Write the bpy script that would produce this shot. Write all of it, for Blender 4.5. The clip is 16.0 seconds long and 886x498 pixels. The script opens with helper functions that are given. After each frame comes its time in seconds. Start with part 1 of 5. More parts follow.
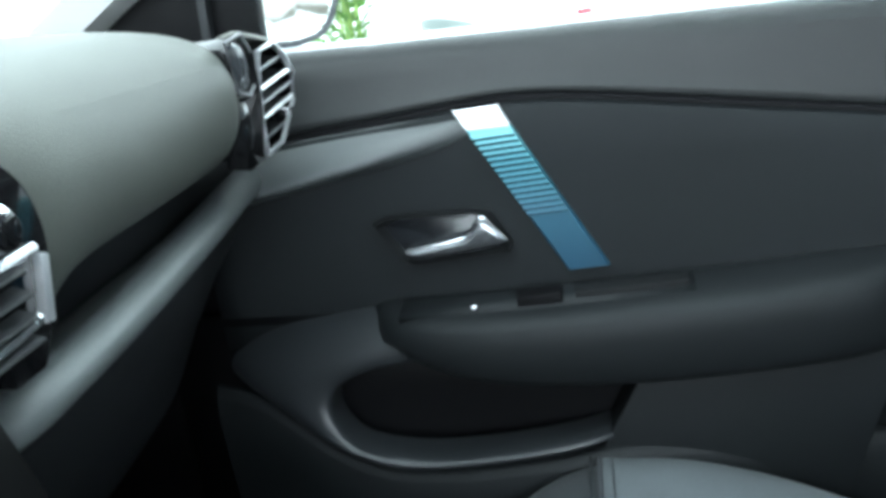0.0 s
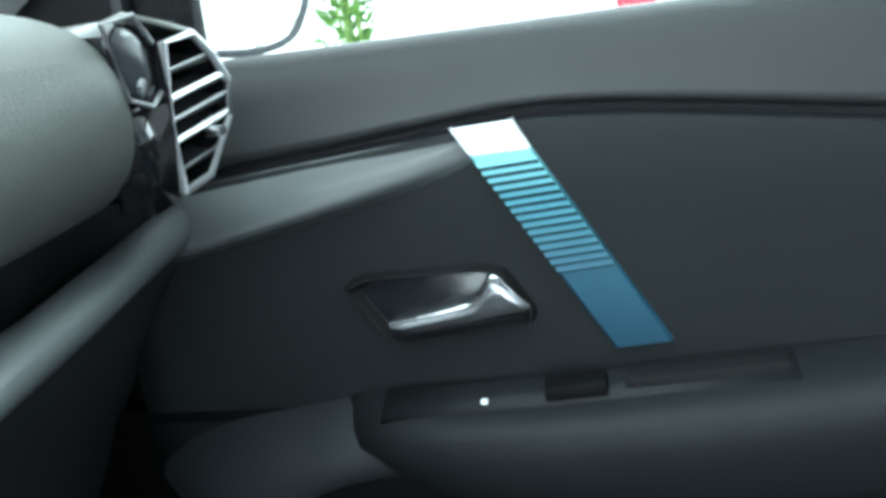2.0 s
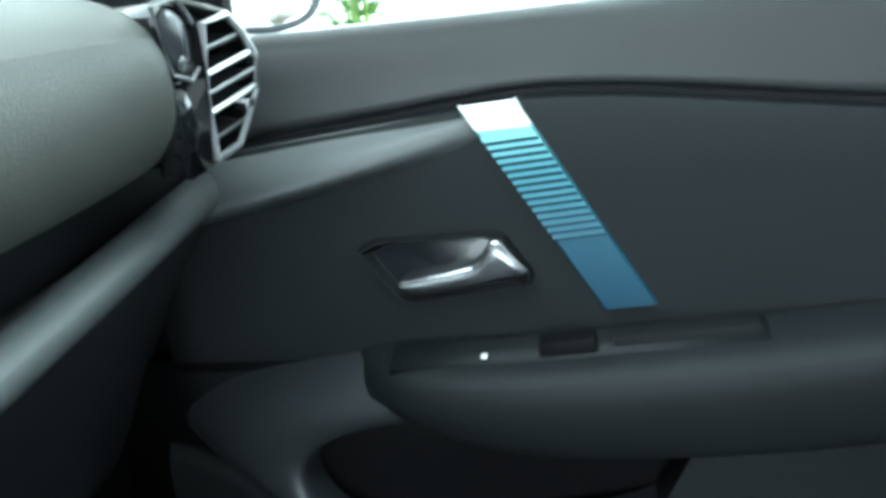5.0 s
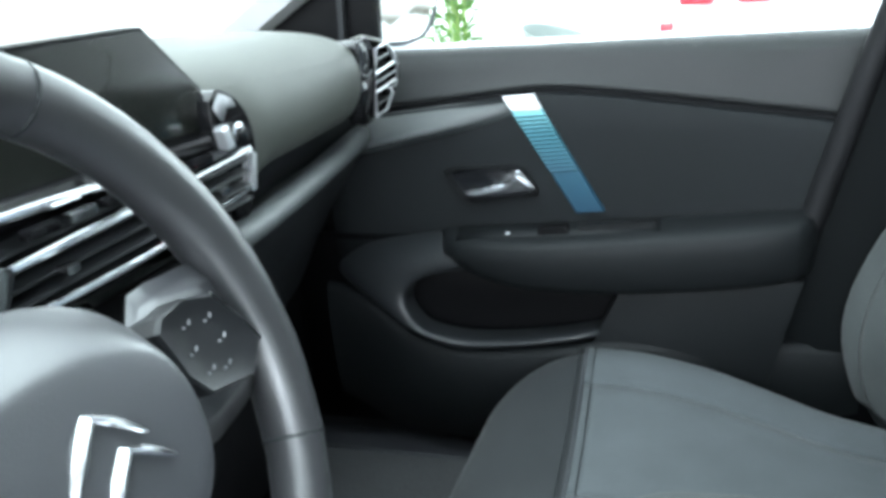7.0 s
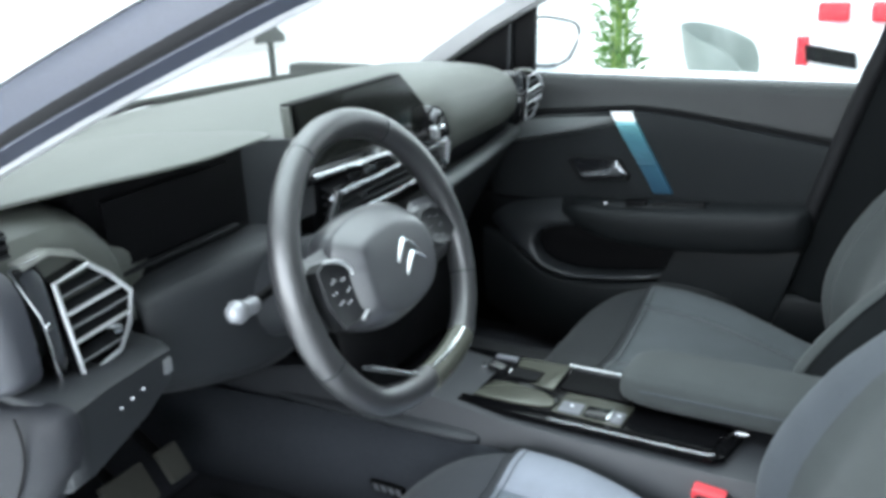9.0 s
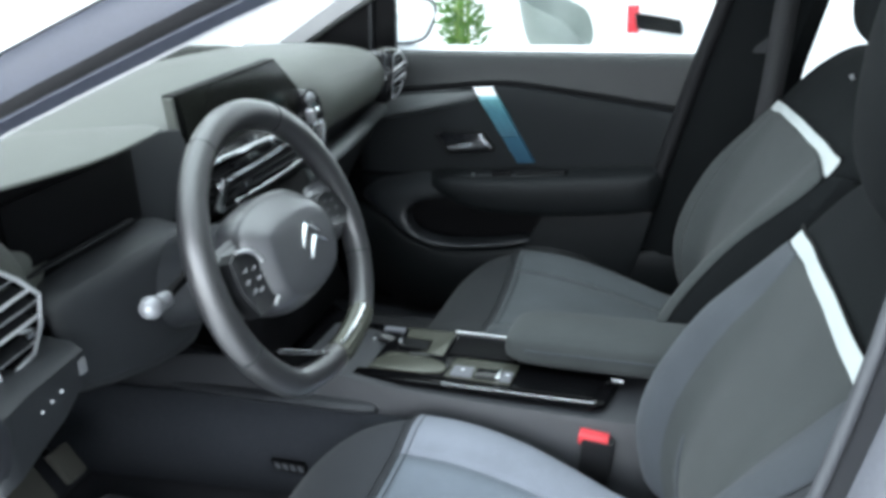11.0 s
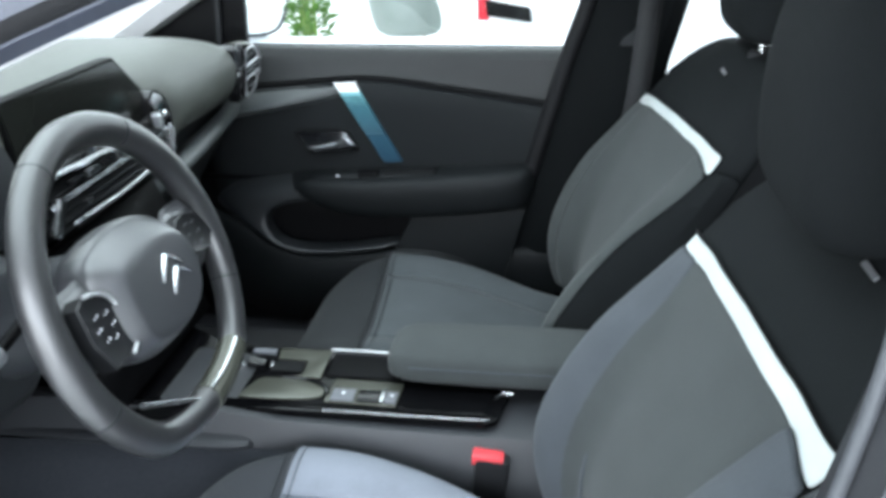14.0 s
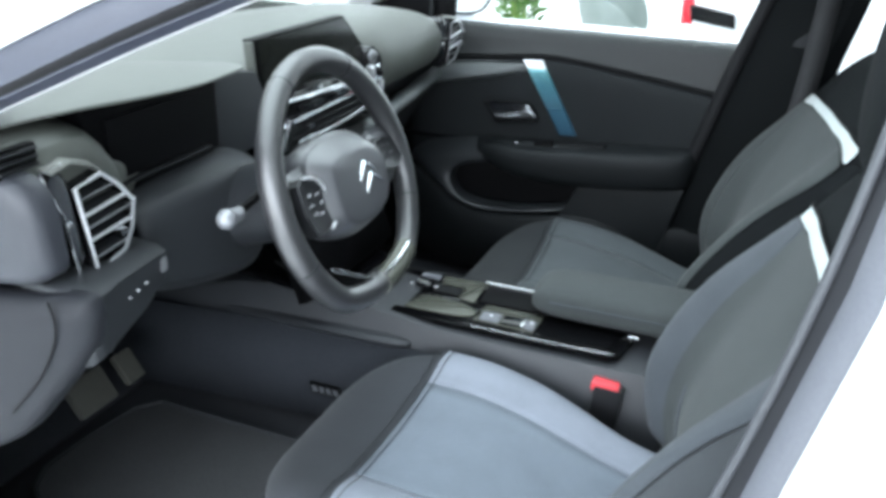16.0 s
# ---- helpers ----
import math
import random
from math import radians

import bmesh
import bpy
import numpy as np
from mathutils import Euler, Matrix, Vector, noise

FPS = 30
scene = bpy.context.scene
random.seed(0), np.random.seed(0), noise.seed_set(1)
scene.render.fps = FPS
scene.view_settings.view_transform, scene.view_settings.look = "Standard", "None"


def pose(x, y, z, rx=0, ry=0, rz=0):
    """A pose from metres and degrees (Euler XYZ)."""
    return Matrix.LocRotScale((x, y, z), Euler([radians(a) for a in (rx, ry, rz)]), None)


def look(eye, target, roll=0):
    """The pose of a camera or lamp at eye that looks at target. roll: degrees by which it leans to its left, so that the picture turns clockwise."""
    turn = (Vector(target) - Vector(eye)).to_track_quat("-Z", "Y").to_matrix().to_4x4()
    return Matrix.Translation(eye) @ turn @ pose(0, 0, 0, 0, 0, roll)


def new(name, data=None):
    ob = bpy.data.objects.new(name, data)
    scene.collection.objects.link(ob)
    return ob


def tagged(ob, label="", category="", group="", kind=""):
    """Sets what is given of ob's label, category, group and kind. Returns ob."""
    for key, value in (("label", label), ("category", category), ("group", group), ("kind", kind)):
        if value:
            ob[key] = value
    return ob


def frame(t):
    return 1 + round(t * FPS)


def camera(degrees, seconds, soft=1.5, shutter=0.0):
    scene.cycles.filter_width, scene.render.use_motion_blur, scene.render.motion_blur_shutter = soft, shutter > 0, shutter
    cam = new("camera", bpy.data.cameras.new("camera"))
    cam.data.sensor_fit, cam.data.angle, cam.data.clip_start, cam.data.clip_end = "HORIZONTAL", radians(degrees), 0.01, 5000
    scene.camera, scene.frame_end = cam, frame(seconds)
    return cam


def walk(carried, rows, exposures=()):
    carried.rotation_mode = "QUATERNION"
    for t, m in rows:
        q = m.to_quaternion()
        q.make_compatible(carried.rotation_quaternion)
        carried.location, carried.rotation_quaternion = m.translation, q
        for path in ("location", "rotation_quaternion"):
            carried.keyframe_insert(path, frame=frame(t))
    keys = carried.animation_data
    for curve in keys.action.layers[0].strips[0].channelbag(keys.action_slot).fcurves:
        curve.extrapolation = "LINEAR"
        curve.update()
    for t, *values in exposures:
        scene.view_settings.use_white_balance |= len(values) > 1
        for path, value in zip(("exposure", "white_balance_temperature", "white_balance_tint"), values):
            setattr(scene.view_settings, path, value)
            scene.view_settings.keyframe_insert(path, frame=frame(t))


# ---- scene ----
cam = camera(54.00, 16.0, soft=4.0, shutter=0.0)
walk(cam, [
    (0.0, pose(0.0768, 0.5208, 1.0601, 70.91, 6.93, 9.45)),
    (0.5, pose(0.0822, 0.5854, 1.0325, 71.94, 8.10, 11.50)),
    (1.0, pose(0.0662, 0.6542, 1.0131, 73.18, 7.49, 10.97)),
    (1.5, pose(0.0554, 0.7133, 1.0049, 73.67, 7.44, 10.24)),
    (2.0, pose(0.0449, 0.7565, 0.9996, 73.75, 7.87, 10.29)),
    (2.5, pose(0.0447, 0.7493, 1.0035, 73.87, 7.68, 9.92)),
    (3.0, pose(0.0396, 0.7466, 1.0055, 74.00, 7.34, 9.21)),
    (5.5, pose(0.0617, 0.6510, 1.0161, 71.19, 6.74, 10.89)),
    (6.0, pose(0.1111, 0.4672, 1.0541, 70.58, 7.24, 12.12)),
    (6.5, pose(0.1827, 0.2979, 1.0802, 71.20, 6.20, 15.16)),
    (7.0, pose(0.2267, 0.1396, 1.1018, 71.59, 4.46, 17.01)),
    (7.5, pose(0.3129, -0.0357, 1.1575, 70.44, 3.57, 20.01)),
    (8.0, pose(0.3867, -0.1729, 1.2006, 70.39, 3.17, 23.44)),
    (8.5, pose(0.4816, -0.3090, 1.2444, 70.50, 2.89, 27.59)),
    (8.7, pose(0.5156, -0.3736, 1.2609, 70.43, 2.51, 28.67)),
    (10.8, pose(0.5235, -0.5564, 1.3096, 68.22, 2.27, 21.09)),
    (11.0, pose(0.4818, -0.5107, 1.3115, 67.85, 2.42, 17.99)),
    (11.5, pose(0.4237, -0.4334, 1.3128, 67.08, 0.90, 10.23)),
    (12.0, pose(0.3934, -0.3842, 1.3118, 66.66, 0.05, 4.77)),
    (12.5, pose(0.3815, -0.3702, 1.3137, 66.57, 0.06, 2.58)),
    (13.0, pose(0.3797, -0.3656, 1.3112, 66.60, 0.27, 1.34)),
    (13.5, pose(0.3721, -0.3775, 1.3122, 66.57, 0.79, 2.49)),
    (14.0, pose(0.4145, -0.4139, 1.3132, 66.55, 1.01, 7.92)),
    (14.5, pose(0.4501, -0.4721, 1.3155, 66.57, 0.85, 12.93)),
    (15.0, pose(0.4747, -0.5388, 1.3139, 66.65, -0.31, 17.23)),
    (15.5, pose(0.5031, -0.5981, 1.3138, 66.62, -0.82, 20.14)),
    (16.0, pose(0.5224, -0.6407, 1.3146, 66.52, -1.32, 22.12)),
], exposures=[(0.0, 0.57, 6250, 4), (1.5, 0.58, 6200, 1), (3.0, 0.58, 6200, -1), (5.5, 0.61, 6150, -2), (6.0, 0.54, 6250, 1), (7.0, 0.54, 6400, 7), (8.5, 0.13, 6450, 9), (11.0, -0.24, 6450, 10), (11.5, -0.25, 6450, 10), (12.5, -0.23, 6450, 10), (13.5, -0.15, 6450, 10), (14.5, -0.04, 6450, 10), (16.0, -0.06, 6400, 10)])

# ---- light ----
world = bpy.data.worlds.new("showroom_daylight")
scene.world = world
world.use_nodes = True
wn = world.node_tree.nodes
sky = wn.new("ShaderNodeTexSky")
sky.sky_type = "NISHITA"
sky.sun_disc = False
sky.sun_elevation = radians(40)
sky.sun_rotation = radians(200)
wn["Background"].inputs["Strength"].default_value = 0.12
world.node_tree.links.new(sky.outputs["Color"], wn["Background"].inputs["Color"])


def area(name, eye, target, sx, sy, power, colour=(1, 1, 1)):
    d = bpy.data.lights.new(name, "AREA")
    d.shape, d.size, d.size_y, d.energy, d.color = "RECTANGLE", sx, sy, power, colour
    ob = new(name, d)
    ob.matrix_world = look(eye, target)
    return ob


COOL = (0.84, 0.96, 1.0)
LILAC = (0.84, 0.92, 1.0)
area("daylight_street_window", (0.0, -5.3, 2.3), (0.2, 0, 1.2), 9.0, 3.4, 980, LILAC)
area("daylight_front_window", (-6.25, 1.45, 2.1), (0, 1.45, 1.8), 13.2, 3.9, 180, COOL)
# Far, side and roof lamps are added fills; their openings are unseen.
area("far_fill_lamp", (0.5, 8.2, 3.2), (0.5, 0, 0.6), 11.0, 1.6, 380, COOL)
area("side_fill_lamp", (7.25, 1.0, 2.3), (0, 1.0, 1.2), 10.0, 3.4, 90, COOL)
area("roof_fill_lamp", (-1.2, 1.5, 4.55), (-1.2, 1.5, 0), 6.0, 7.0, 680, COOL)


# ---- materials ----
def material(name, colour, rough=0.5, metal=0.0, spec=0.5, scale=400.0, bump=0.0, vary=0.15, big=9.0, bigvary=0.12, coat=0.0):
    """A surface with fine grain, broad unevenness and relief at real size."""
    m = bpy.data.materials.new(name)
    m.use_nodes = True
    t = m.node_tree
    b = t.nodes["Principled BSDF"]
    b.inputs["Roughness"].default_value = rough
    b.inputs["Metallic"].default_value = metal
    b.inputs["Specular IOR Level"].default_value = spec
    b.inputs["Coat Weight"].default_value = coat
    b.inputs["Coat Roughness"].default_value = max(0.03, rough * 0.8)
    co = t.nodes.new("ShaderNodeTexCoord")
    n1 = t.nodes.new("ShaderNodeTexNoise")
    n1.inputs["Scale"].default_value = scale
    n1.inputs["Detail"].default_value = 3
    n2 = t.nodes.new("ShaderNodeTexNoise")
    n2.inputs["Scale"].default_value = big
    n2.inputs["Detail"].default_value = 4
    t.links.new(co.outputs["Object"], n1.inputs["Vector"])
    t.links.new(co.outputs["Object"], n2.inputs["Vector"])
    mx = t.nodes.new("ShaderNodeMix")
    mx.data_type = "RGBA"
    lo = tuple(c * (1 - vary) for c in colour)
    hi = tuple(min(1, c * (1 + vary)) for c in colour)
    mx.inputs[6].default_value = (*lo, 1)
    mx.inputs[7].default_value = (*hi, 1)
    t.links.new(n1.outputs["Fac"], mx.inputs[0])
    m2 = t.nodes.new("ShaderNodeMix")
    m2.data_type, m2.blend_type = "RGBA", "MULTIPLY"
    m2.inputs[0].default_value = 1.0
    rp = t.nodes.new("ShaderNodeValToRGB")
    rp.color_ramp.elements[0].position, rp.color_ramp.elements[1].position = 0.3, 0.7
    rp.color_ramp.elements[0].color = (1 - bigvary,) * 3 + (1,)
    t.links.new(n2.outputs["Fac"], rp.inputs["Fac"])
    t.links.new(mx.outputs[2], m2.inputs[6])
    t.links.new(rp.outputs["Color"], m2.inputs[7])
    t.links.new(m2.outputs[2], b.inputs["Base Color"])
    mr = t.nodes.new("ShaderNodeMapRange")
    mr.inputs["To Min"].default_value = max(0.02, rough - 0.06)
    mr.inputs["To Max"].default_value = min(1, rough + 0.06)
    t.links.new(n2.outputs["Fac"], mr.inputs["Value"])
    t.links.new(mr.outputs["Result"], b.inputs["Roughness"])
    if bump:
        bp = t.nodes.new("ShaderNodeBump")
        bp.inputs["Strength"].default_value = bump
        bp.inputs["Distance"].default_value = 0.001
        t.links.new(n1.outputs["Fac"], bp.inputs["Height"])
        t.links.new(bp.outputs["Normal"], b.inputs["Normal"])
    return m


def weave(name, colour, dark, scale=700.0, bump=0.35):
    """Woven seat cloth: two crossed sets of threads over a mottled ground."""
    m = material(name, colour, rough=0.9, spec=0.08, scale=scale, bump=bump, vary=0.3, big=14, bigvary=0.15)
    t = m.node_tree
    b = t.nodes["Principled BSDF"]
    b.inputs["Sheen Weight"].default_value = 0.08 if colour[0] > 0.02 else 0.0
    co = t.nodes.new("ShaderNodeTexCoord")
    wv = t.nodes.new("ShaderNodeTexWave")
    wv.inputs["Scale"].default_value = 110
    wv.inputs["Distortion"].default_value = 3
    wv.inputs["Detail Scale"].default_value = 4
    t.links.new(co.outputs["Object"], wv.inputs["Vector"])
    old = b.inputs["Base Color"].links[0].from_socket
    mx = t.nodes.new("ShaderNodeMix")
    mx.data_type = "RGBA"
    mx.inputs[7].default_value = (*dark, 1)
    k = t.nodes.new("ShaderNodeMath")
    k.operation = "MULTIPLY"
    k.inputs[1].default_value = 0.14
    t.links.new(wv.outputs["Fac"], k.inputs[0])
    t.links.new(k.outputs["Value"], mx.inputs[0])
    t.links.new(old, mx.inputs[6])
    t.links.new(mx.outputs[2], b.inputs["Base Color"])
    return m


def glass(name, tint=(0.97, 0.99, 0.985)):
    m = bpy.data.materials.new(name)
    m.use_nodes = True
    t = m.node_tree
    t.nodes.clear()
    out = t.nodes.new("ShaderNodeOutputMaterial")
    mix = t.nodes.new("ShaderNodeMixShader")
    tr = t.nodes.new("ShaderNodeBsdfTransparent")
    tr.inputs["Color"].default_value = (*tint, 1)
    gl = t.nodes.new("ShaderNodeBsdfGlossy")
    gl.inputs["Roughness"].default_value = 0.02
    fr = t.nodes.new("ShaderNodeFresnel")
    fr.inputs["IOR"].default_value = 1.3
    thin = t.nodes.new("ShaderNodeMath")
    thin.operation = "MULTIPLY"
    thin.inputs[1].default_value = 0.35
    t.links.new(fr.outputs["Fac"], thin.inputs[0])
    t.links.new(thin.outputs["Value"], mix.inputs["Fac"])
    t.links.new(tr.outputs["BSDF"], mix.inputs[1])
    t.links.new(gl.outputs["BSDF"], mix.inputs[2])
    t.links.new(mix.outputs["Shader"], out.inputs["Surface"])
    return m


SOFT = material("dark grey soft-touch plastic", (0.0165, 0.019, 0.0205), 0.55, spec=0.35, scale=900, bump=0.35)
PAD = material("grained dashboard skin", (0.0827, 0.0884, 0.0771), 0.48, spec=0.7, scale=700, bump=0.45, big=5)
UPPER = material("mid grey soft-touch skin", (0.0078, 0.0090, 0.0095), 0.5, spec=0.36, scale=900, bump=0.35)
CAPGREY = material("smooth mid grey plastic cap", (0.03, 0.032, 0.039), 0.42, spec=0.45, scale=800, bump=0.2)
ENDCAP = material("smooth grey plastic cap", (0.013, 0.014, 0.0175), 0.55, spec=0.25, scale=800, bump=0.2)
KNEE = material("dark grey lower dash plastic", (0.026, 0.028, 0.032), 0.5, spec=0.45, scale=800, bump=0.3)
COLUMN = material("charcoal column plastic", (0.021, 0.023, 0.026), 0.5, spec=0.4, scale=800, bump=0.3)
SEALGREY = material("grey sealing rubber", (0.06, 0.063, 0.07), 0.5, spec=0.4, scale=300, bump=0.2)
# White body paint at the flange, its shade put into the colour.
SHADEDFLANGE = material("shaded white flange paint", (0.12, 0.125, 0.142), 0.45, spec=0.4, scale=300, bump=0.1)
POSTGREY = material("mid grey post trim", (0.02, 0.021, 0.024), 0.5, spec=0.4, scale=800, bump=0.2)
PEDAL = material("olive grey pedal rubber", (0.075, 0.074, 0.064), 0.6, spec=0.3, scale=200, bump=0.3)
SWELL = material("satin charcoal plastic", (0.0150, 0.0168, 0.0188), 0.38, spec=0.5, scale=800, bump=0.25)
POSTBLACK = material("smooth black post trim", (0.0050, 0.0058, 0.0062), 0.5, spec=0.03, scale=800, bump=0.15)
ARMSKIN = material("dark armrest skin", (0.0070, 0.0082, 0.0090), 0.5, spec=0.15, scale=900, bump=0.35)
# Ledge skins are paler than their neighbours: light put into the colour.
LITLEDGE = material("lit ledge skin", (0.092, 0.102, 0.103), 0.4, spec=0.8, scale=900, bump=0.35)
LITDOORLEDGE = material("lit door ledge skin", (0.050, 0.056, 0.057), 0.42, spec=0.6, scale=900, bump=0.35)
DEEP = material("near-black grained plastic", (0.006, 0.0065, 0.007), 0.6, spec=0.15, scale=800, bump=0.3)
BOWL = material("dark satin lacquer", (0.012, 0.013, 0.015), 0.12, spec=0.8, vary=0.05)
LOWER = material("hard charcoal plastic", (0.0125, 0.0138, 0.0155), 0.6, scale=800, bump=0.3, spec=0.3)
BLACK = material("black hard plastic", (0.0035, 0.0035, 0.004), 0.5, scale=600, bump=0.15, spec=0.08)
GLOSS = material("piano black trim", (0.008, 0.008, 0.009), 0.08, spec=0.35, vary=0.05, coat=0.25)
CHROME = material("satin chrome", (0.75, 0.76, 0.78), 0.2, metal=1.0, vary=0.04)
BRIGHT = material("brushed aluminium trim", (0.80, 0.81, 0.83), 0.42, metal=0.85, vary=0.05)
SATIN = material("satin grey metal", (0.22, 0.225, 0.235), 0.32, metal=0.3, vary=0.05)
CROWN = material("olive grey satin plate", (0.17, 0.175, 0.16), 0.35, metal=0.2, vary=0.05)
STALK = material("satin stalk metal", (0.28, 0.285, 0.30), 0.30, metal=0.4, vary=0.05)
LEVER = material("brushed chrome lever", (0.3, 0.31, 0.33), 0.25, metal=0.8, vary=0.05)
LEATHER = material("stitched black leather", (0.0185, 0.0185, 0.0205), 0.40, spec=1.0, scale=900, bump=0.2, coat=0.5)
PADBLACK = material("dark switch plastic", (0.012, 0.0125, 0.014), 0.4, spec=0.4, scale=800, bump=0.15)
HUBSKIN = material("airbag cover skin", (0.040, 0.041, 0.046), 0.34, spec=1.0, scale=1000, bump=0.2, coat=0.4)
INSERT = material("dark door insert cloth", (0.0076, 0.0091, 0.0101), 0.62, spec=0.16, scale=1200, bump=0.5)
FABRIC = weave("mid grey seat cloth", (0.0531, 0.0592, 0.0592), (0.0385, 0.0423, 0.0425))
# Driver cushion tones of the seat cloth: side daylight put into the colour.
LITPANEL = weave("lit blue-grey seat cloth", (0.1635, 0.1875, 0.2180), (0.1145, 0.1308, 0.1580))
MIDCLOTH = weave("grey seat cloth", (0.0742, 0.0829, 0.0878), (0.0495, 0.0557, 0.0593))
LITBOLSTER = weave("lit lilac-grey seat cloth", (0.2180, 0.2344, 0.2725), (0.1580, 0.1690, 0.2017))
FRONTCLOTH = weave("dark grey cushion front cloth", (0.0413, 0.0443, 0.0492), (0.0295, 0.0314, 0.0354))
# Passenger copy of the cushion front cloth, shade put into the colour.
SHADEFRONT = weave("shaded cushion front cloth", (0.026, 0.0285, 0.030), (0.018, 0.0195, 0.021))
LITSIDE = weave("lit grey side cloth", (0.0600, 0.0654, 0.0698), (0.0414, 0.0458, 0.0501))
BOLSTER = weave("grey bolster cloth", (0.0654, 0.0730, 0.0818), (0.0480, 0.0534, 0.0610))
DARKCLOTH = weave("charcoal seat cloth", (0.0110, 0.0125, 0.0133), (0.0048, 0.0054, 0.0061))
BAND = material("white woven band", (0.52, 0.56, 0.555), 0.75, scale=900, bump=0.4, vary=0.06)
FOOTCARPET = material("dark tunnel carpet", (0.0343, 0.0374, 0.0437), 0.95, spec=0.05, scale=350, bump=1.0, vary=0.4)
CARPET = material("charcoal carpet", (0.0364, 0.0377, 0.0429), 0.95, spec=0.1, scale=350, bump=1.0, vary=0.4)
MAT = material("floor mat pile", (0.0605, 0.0616, 0.0638), 0.95, spec=0.1, scale=260, bump=1.0, vary=0.4)
WHITE = material("white car paint", (0.80, 0.82, 0.84), 0.25, coat=0.6, vary=0.02, bigvary=0.02)
RUBBER = material("black door seal rubber", (0.006, 0.006, 0.007), 0.65, scale=300, bump=0.2, spec=0.2)
RED = material("red buckle button", (0.80, 0.06, 0.075), 0.4, vary=0.05)
BELT = material("black belt webbing", (0.010, 0.0105, 0.012), 0.7, scale=500, bump=0.5)
TRAYBLACK = material("deep black console lacquer", (0.003, 0.003, 0.0035), 0.10, spec=0.14, vary=0.05)
SMOKE = material("smoked lens plastic", (0.045, 0.048, 0.054), 0.16, spec=0.6, vary=0.05)
SCREEN = material("dark display glass", (0.014, 0.015, 0.013), 0.16, spec=0.25, vary=0.05)
PILLAR = material("mid grey pillar trim", (0.13, 0.135, 0.15), 0.6, scale=700, bump=0.2)
PALETRIM = material("pale grey pillar trim", (0.55, 0.55, 0.56), 0.6, scale=700, bump=0.2, vary=0.05)
BLUEGREY = material("blue-grey door aperture band", (0.05, 0.055, 0.075), 0.4, spec=0.5, scale=500, bump=0.15)
OLIVE = material("olive grey lacquered insert", (0.1, 0.103, 0.085), 0.22, metal=0.4, spec=0.6, vary=0.06)
RIBSHADE = material("dark blue rib shade", (0.006, 0.028, 0.037), 0.5, spec=0.1, vary=0.05)
LINER = material("grey headliner cloth", (0.35, 0.36, 0.36), 0.9, scale=500, bump=0.3)
MIRRORGLASS = material("mirror glass", (0.9, 0.92, 0.93), 0.02, metal=1.0, vary=0.0, bigvary=0.0)
TILE = material("white showroom tile", (0.80, 0.81, 0.81), 0.35, scale=40, vary=0.03, bigvary=0.04)
PLASTER = material("white showroom wall", (0.88, 0.89, 0.88), 0.8, scale=120, bump=0.1, vary=0.03, bigvary=0.03)
LEAF = material("green bamboo leaf", (0.085, 0.19, 0.035), 0.5, scale=60, vary=0.35)
STEM = material("green cane", (0.20, 0.32, 0.08), 0.5, scale=60, vary=0.25)
SHELL = material("pale mint moulded seat shell", (0.24, 0.275, 0.26), 0.45, vary=0.03)
WOOD = material("pale beech wood", (0.50, 0.33, 0.18), 0.5, scale=60, vary=0.2)
REDLAMP = material("red tail lamp lens", (0.60, 0.015, 0.03), 0.15, coat=0.5, vary=0.1)
PANE = glass("clear window glass")
WHITEDOT = material("white control marking", (0.8, 0.82, 0.85), 0.5, vary=0.02)


def blue_strip_material():
    """Metallic trim foil: silver at its upper end, running through cyan to deep blue."""
    m = bpy.data.materials.new("blue gradient trim foil")
    m.use_nodes = True
    t = m.node_tree
    b = t.nodes["Principled BSDF"]
    b.inputs["Metallic"].default_value = 0.15
    b.inputs["Specular IOR Level"].default_value = 0.25
    b.inputs["Roughness"].default_value = 0.42
    co = t.nodes.new("ShaderNodeTexCoord")
    sp = t.nodes.new("ShaderNodeSeparateXYZ")
    t.links.new(co.outputs["Object"], sp.inputs["Vector"])
    mr = t.nodes.new("ShaderNodeMapRange")
    mr.inputs["From Min"].default_value, mr.inputs["From Max"].default_value = 0.738, 0.910
    t.links.new(sp.outputs["Z"], mr.inputs["Value"])
    r = t.nodes.new("ShaderNodeValToRGB")
    e = r.color_ramp.elements
    e[0].position, e[0].color = 0.0, (0.010, 0.040, 0.070, 1)
    e[1].position, e[1].color = 1.0, (0.80, 0.83, 0.84, 1)
    for p, c in ((0.40, (0.015, 0.066, 0.102, 1)), (0.70, (0.036, 0.148, 0.188, 1)), (0.880, (0.15, 0.36, 0.39, 1)), (0.895, (0.80, 0.83, 0.84, 1))):
        k = e.new(p)
        k.color = c
    t.links.new(mr.outputs["Result"], r.inputs["Fac"])
    t.links.new(r.outputs["Color"], b.inputs["Base Color"])
    return m


BLUE = blue_strip_material()


# ---- mesh tools ----
def bm_loft(sections, closed=False, cap=False):
    """Skin a row of equal-length point rows; closed joins each row's ends, cap fills first and last rows."""
    bm = bmesh.new()
    rows = [[bm.verts.new(p) for p in s] for s in sections]
    n = len(rows[0])
    for a, b in zip(rows, rows[1:]):
        for i in range(n if closed else n - 1):
            j = (i + 1) % n
            bm.faces.new((a[i], a[j], b[j], b[i]))
    if cap:
        bm.faces.new(rows[0][::-1])
        bm.faces.new(rows[-1])
    bmesh.ops.recalc_face_normals(bm, faces=bm.faces)
    return bm


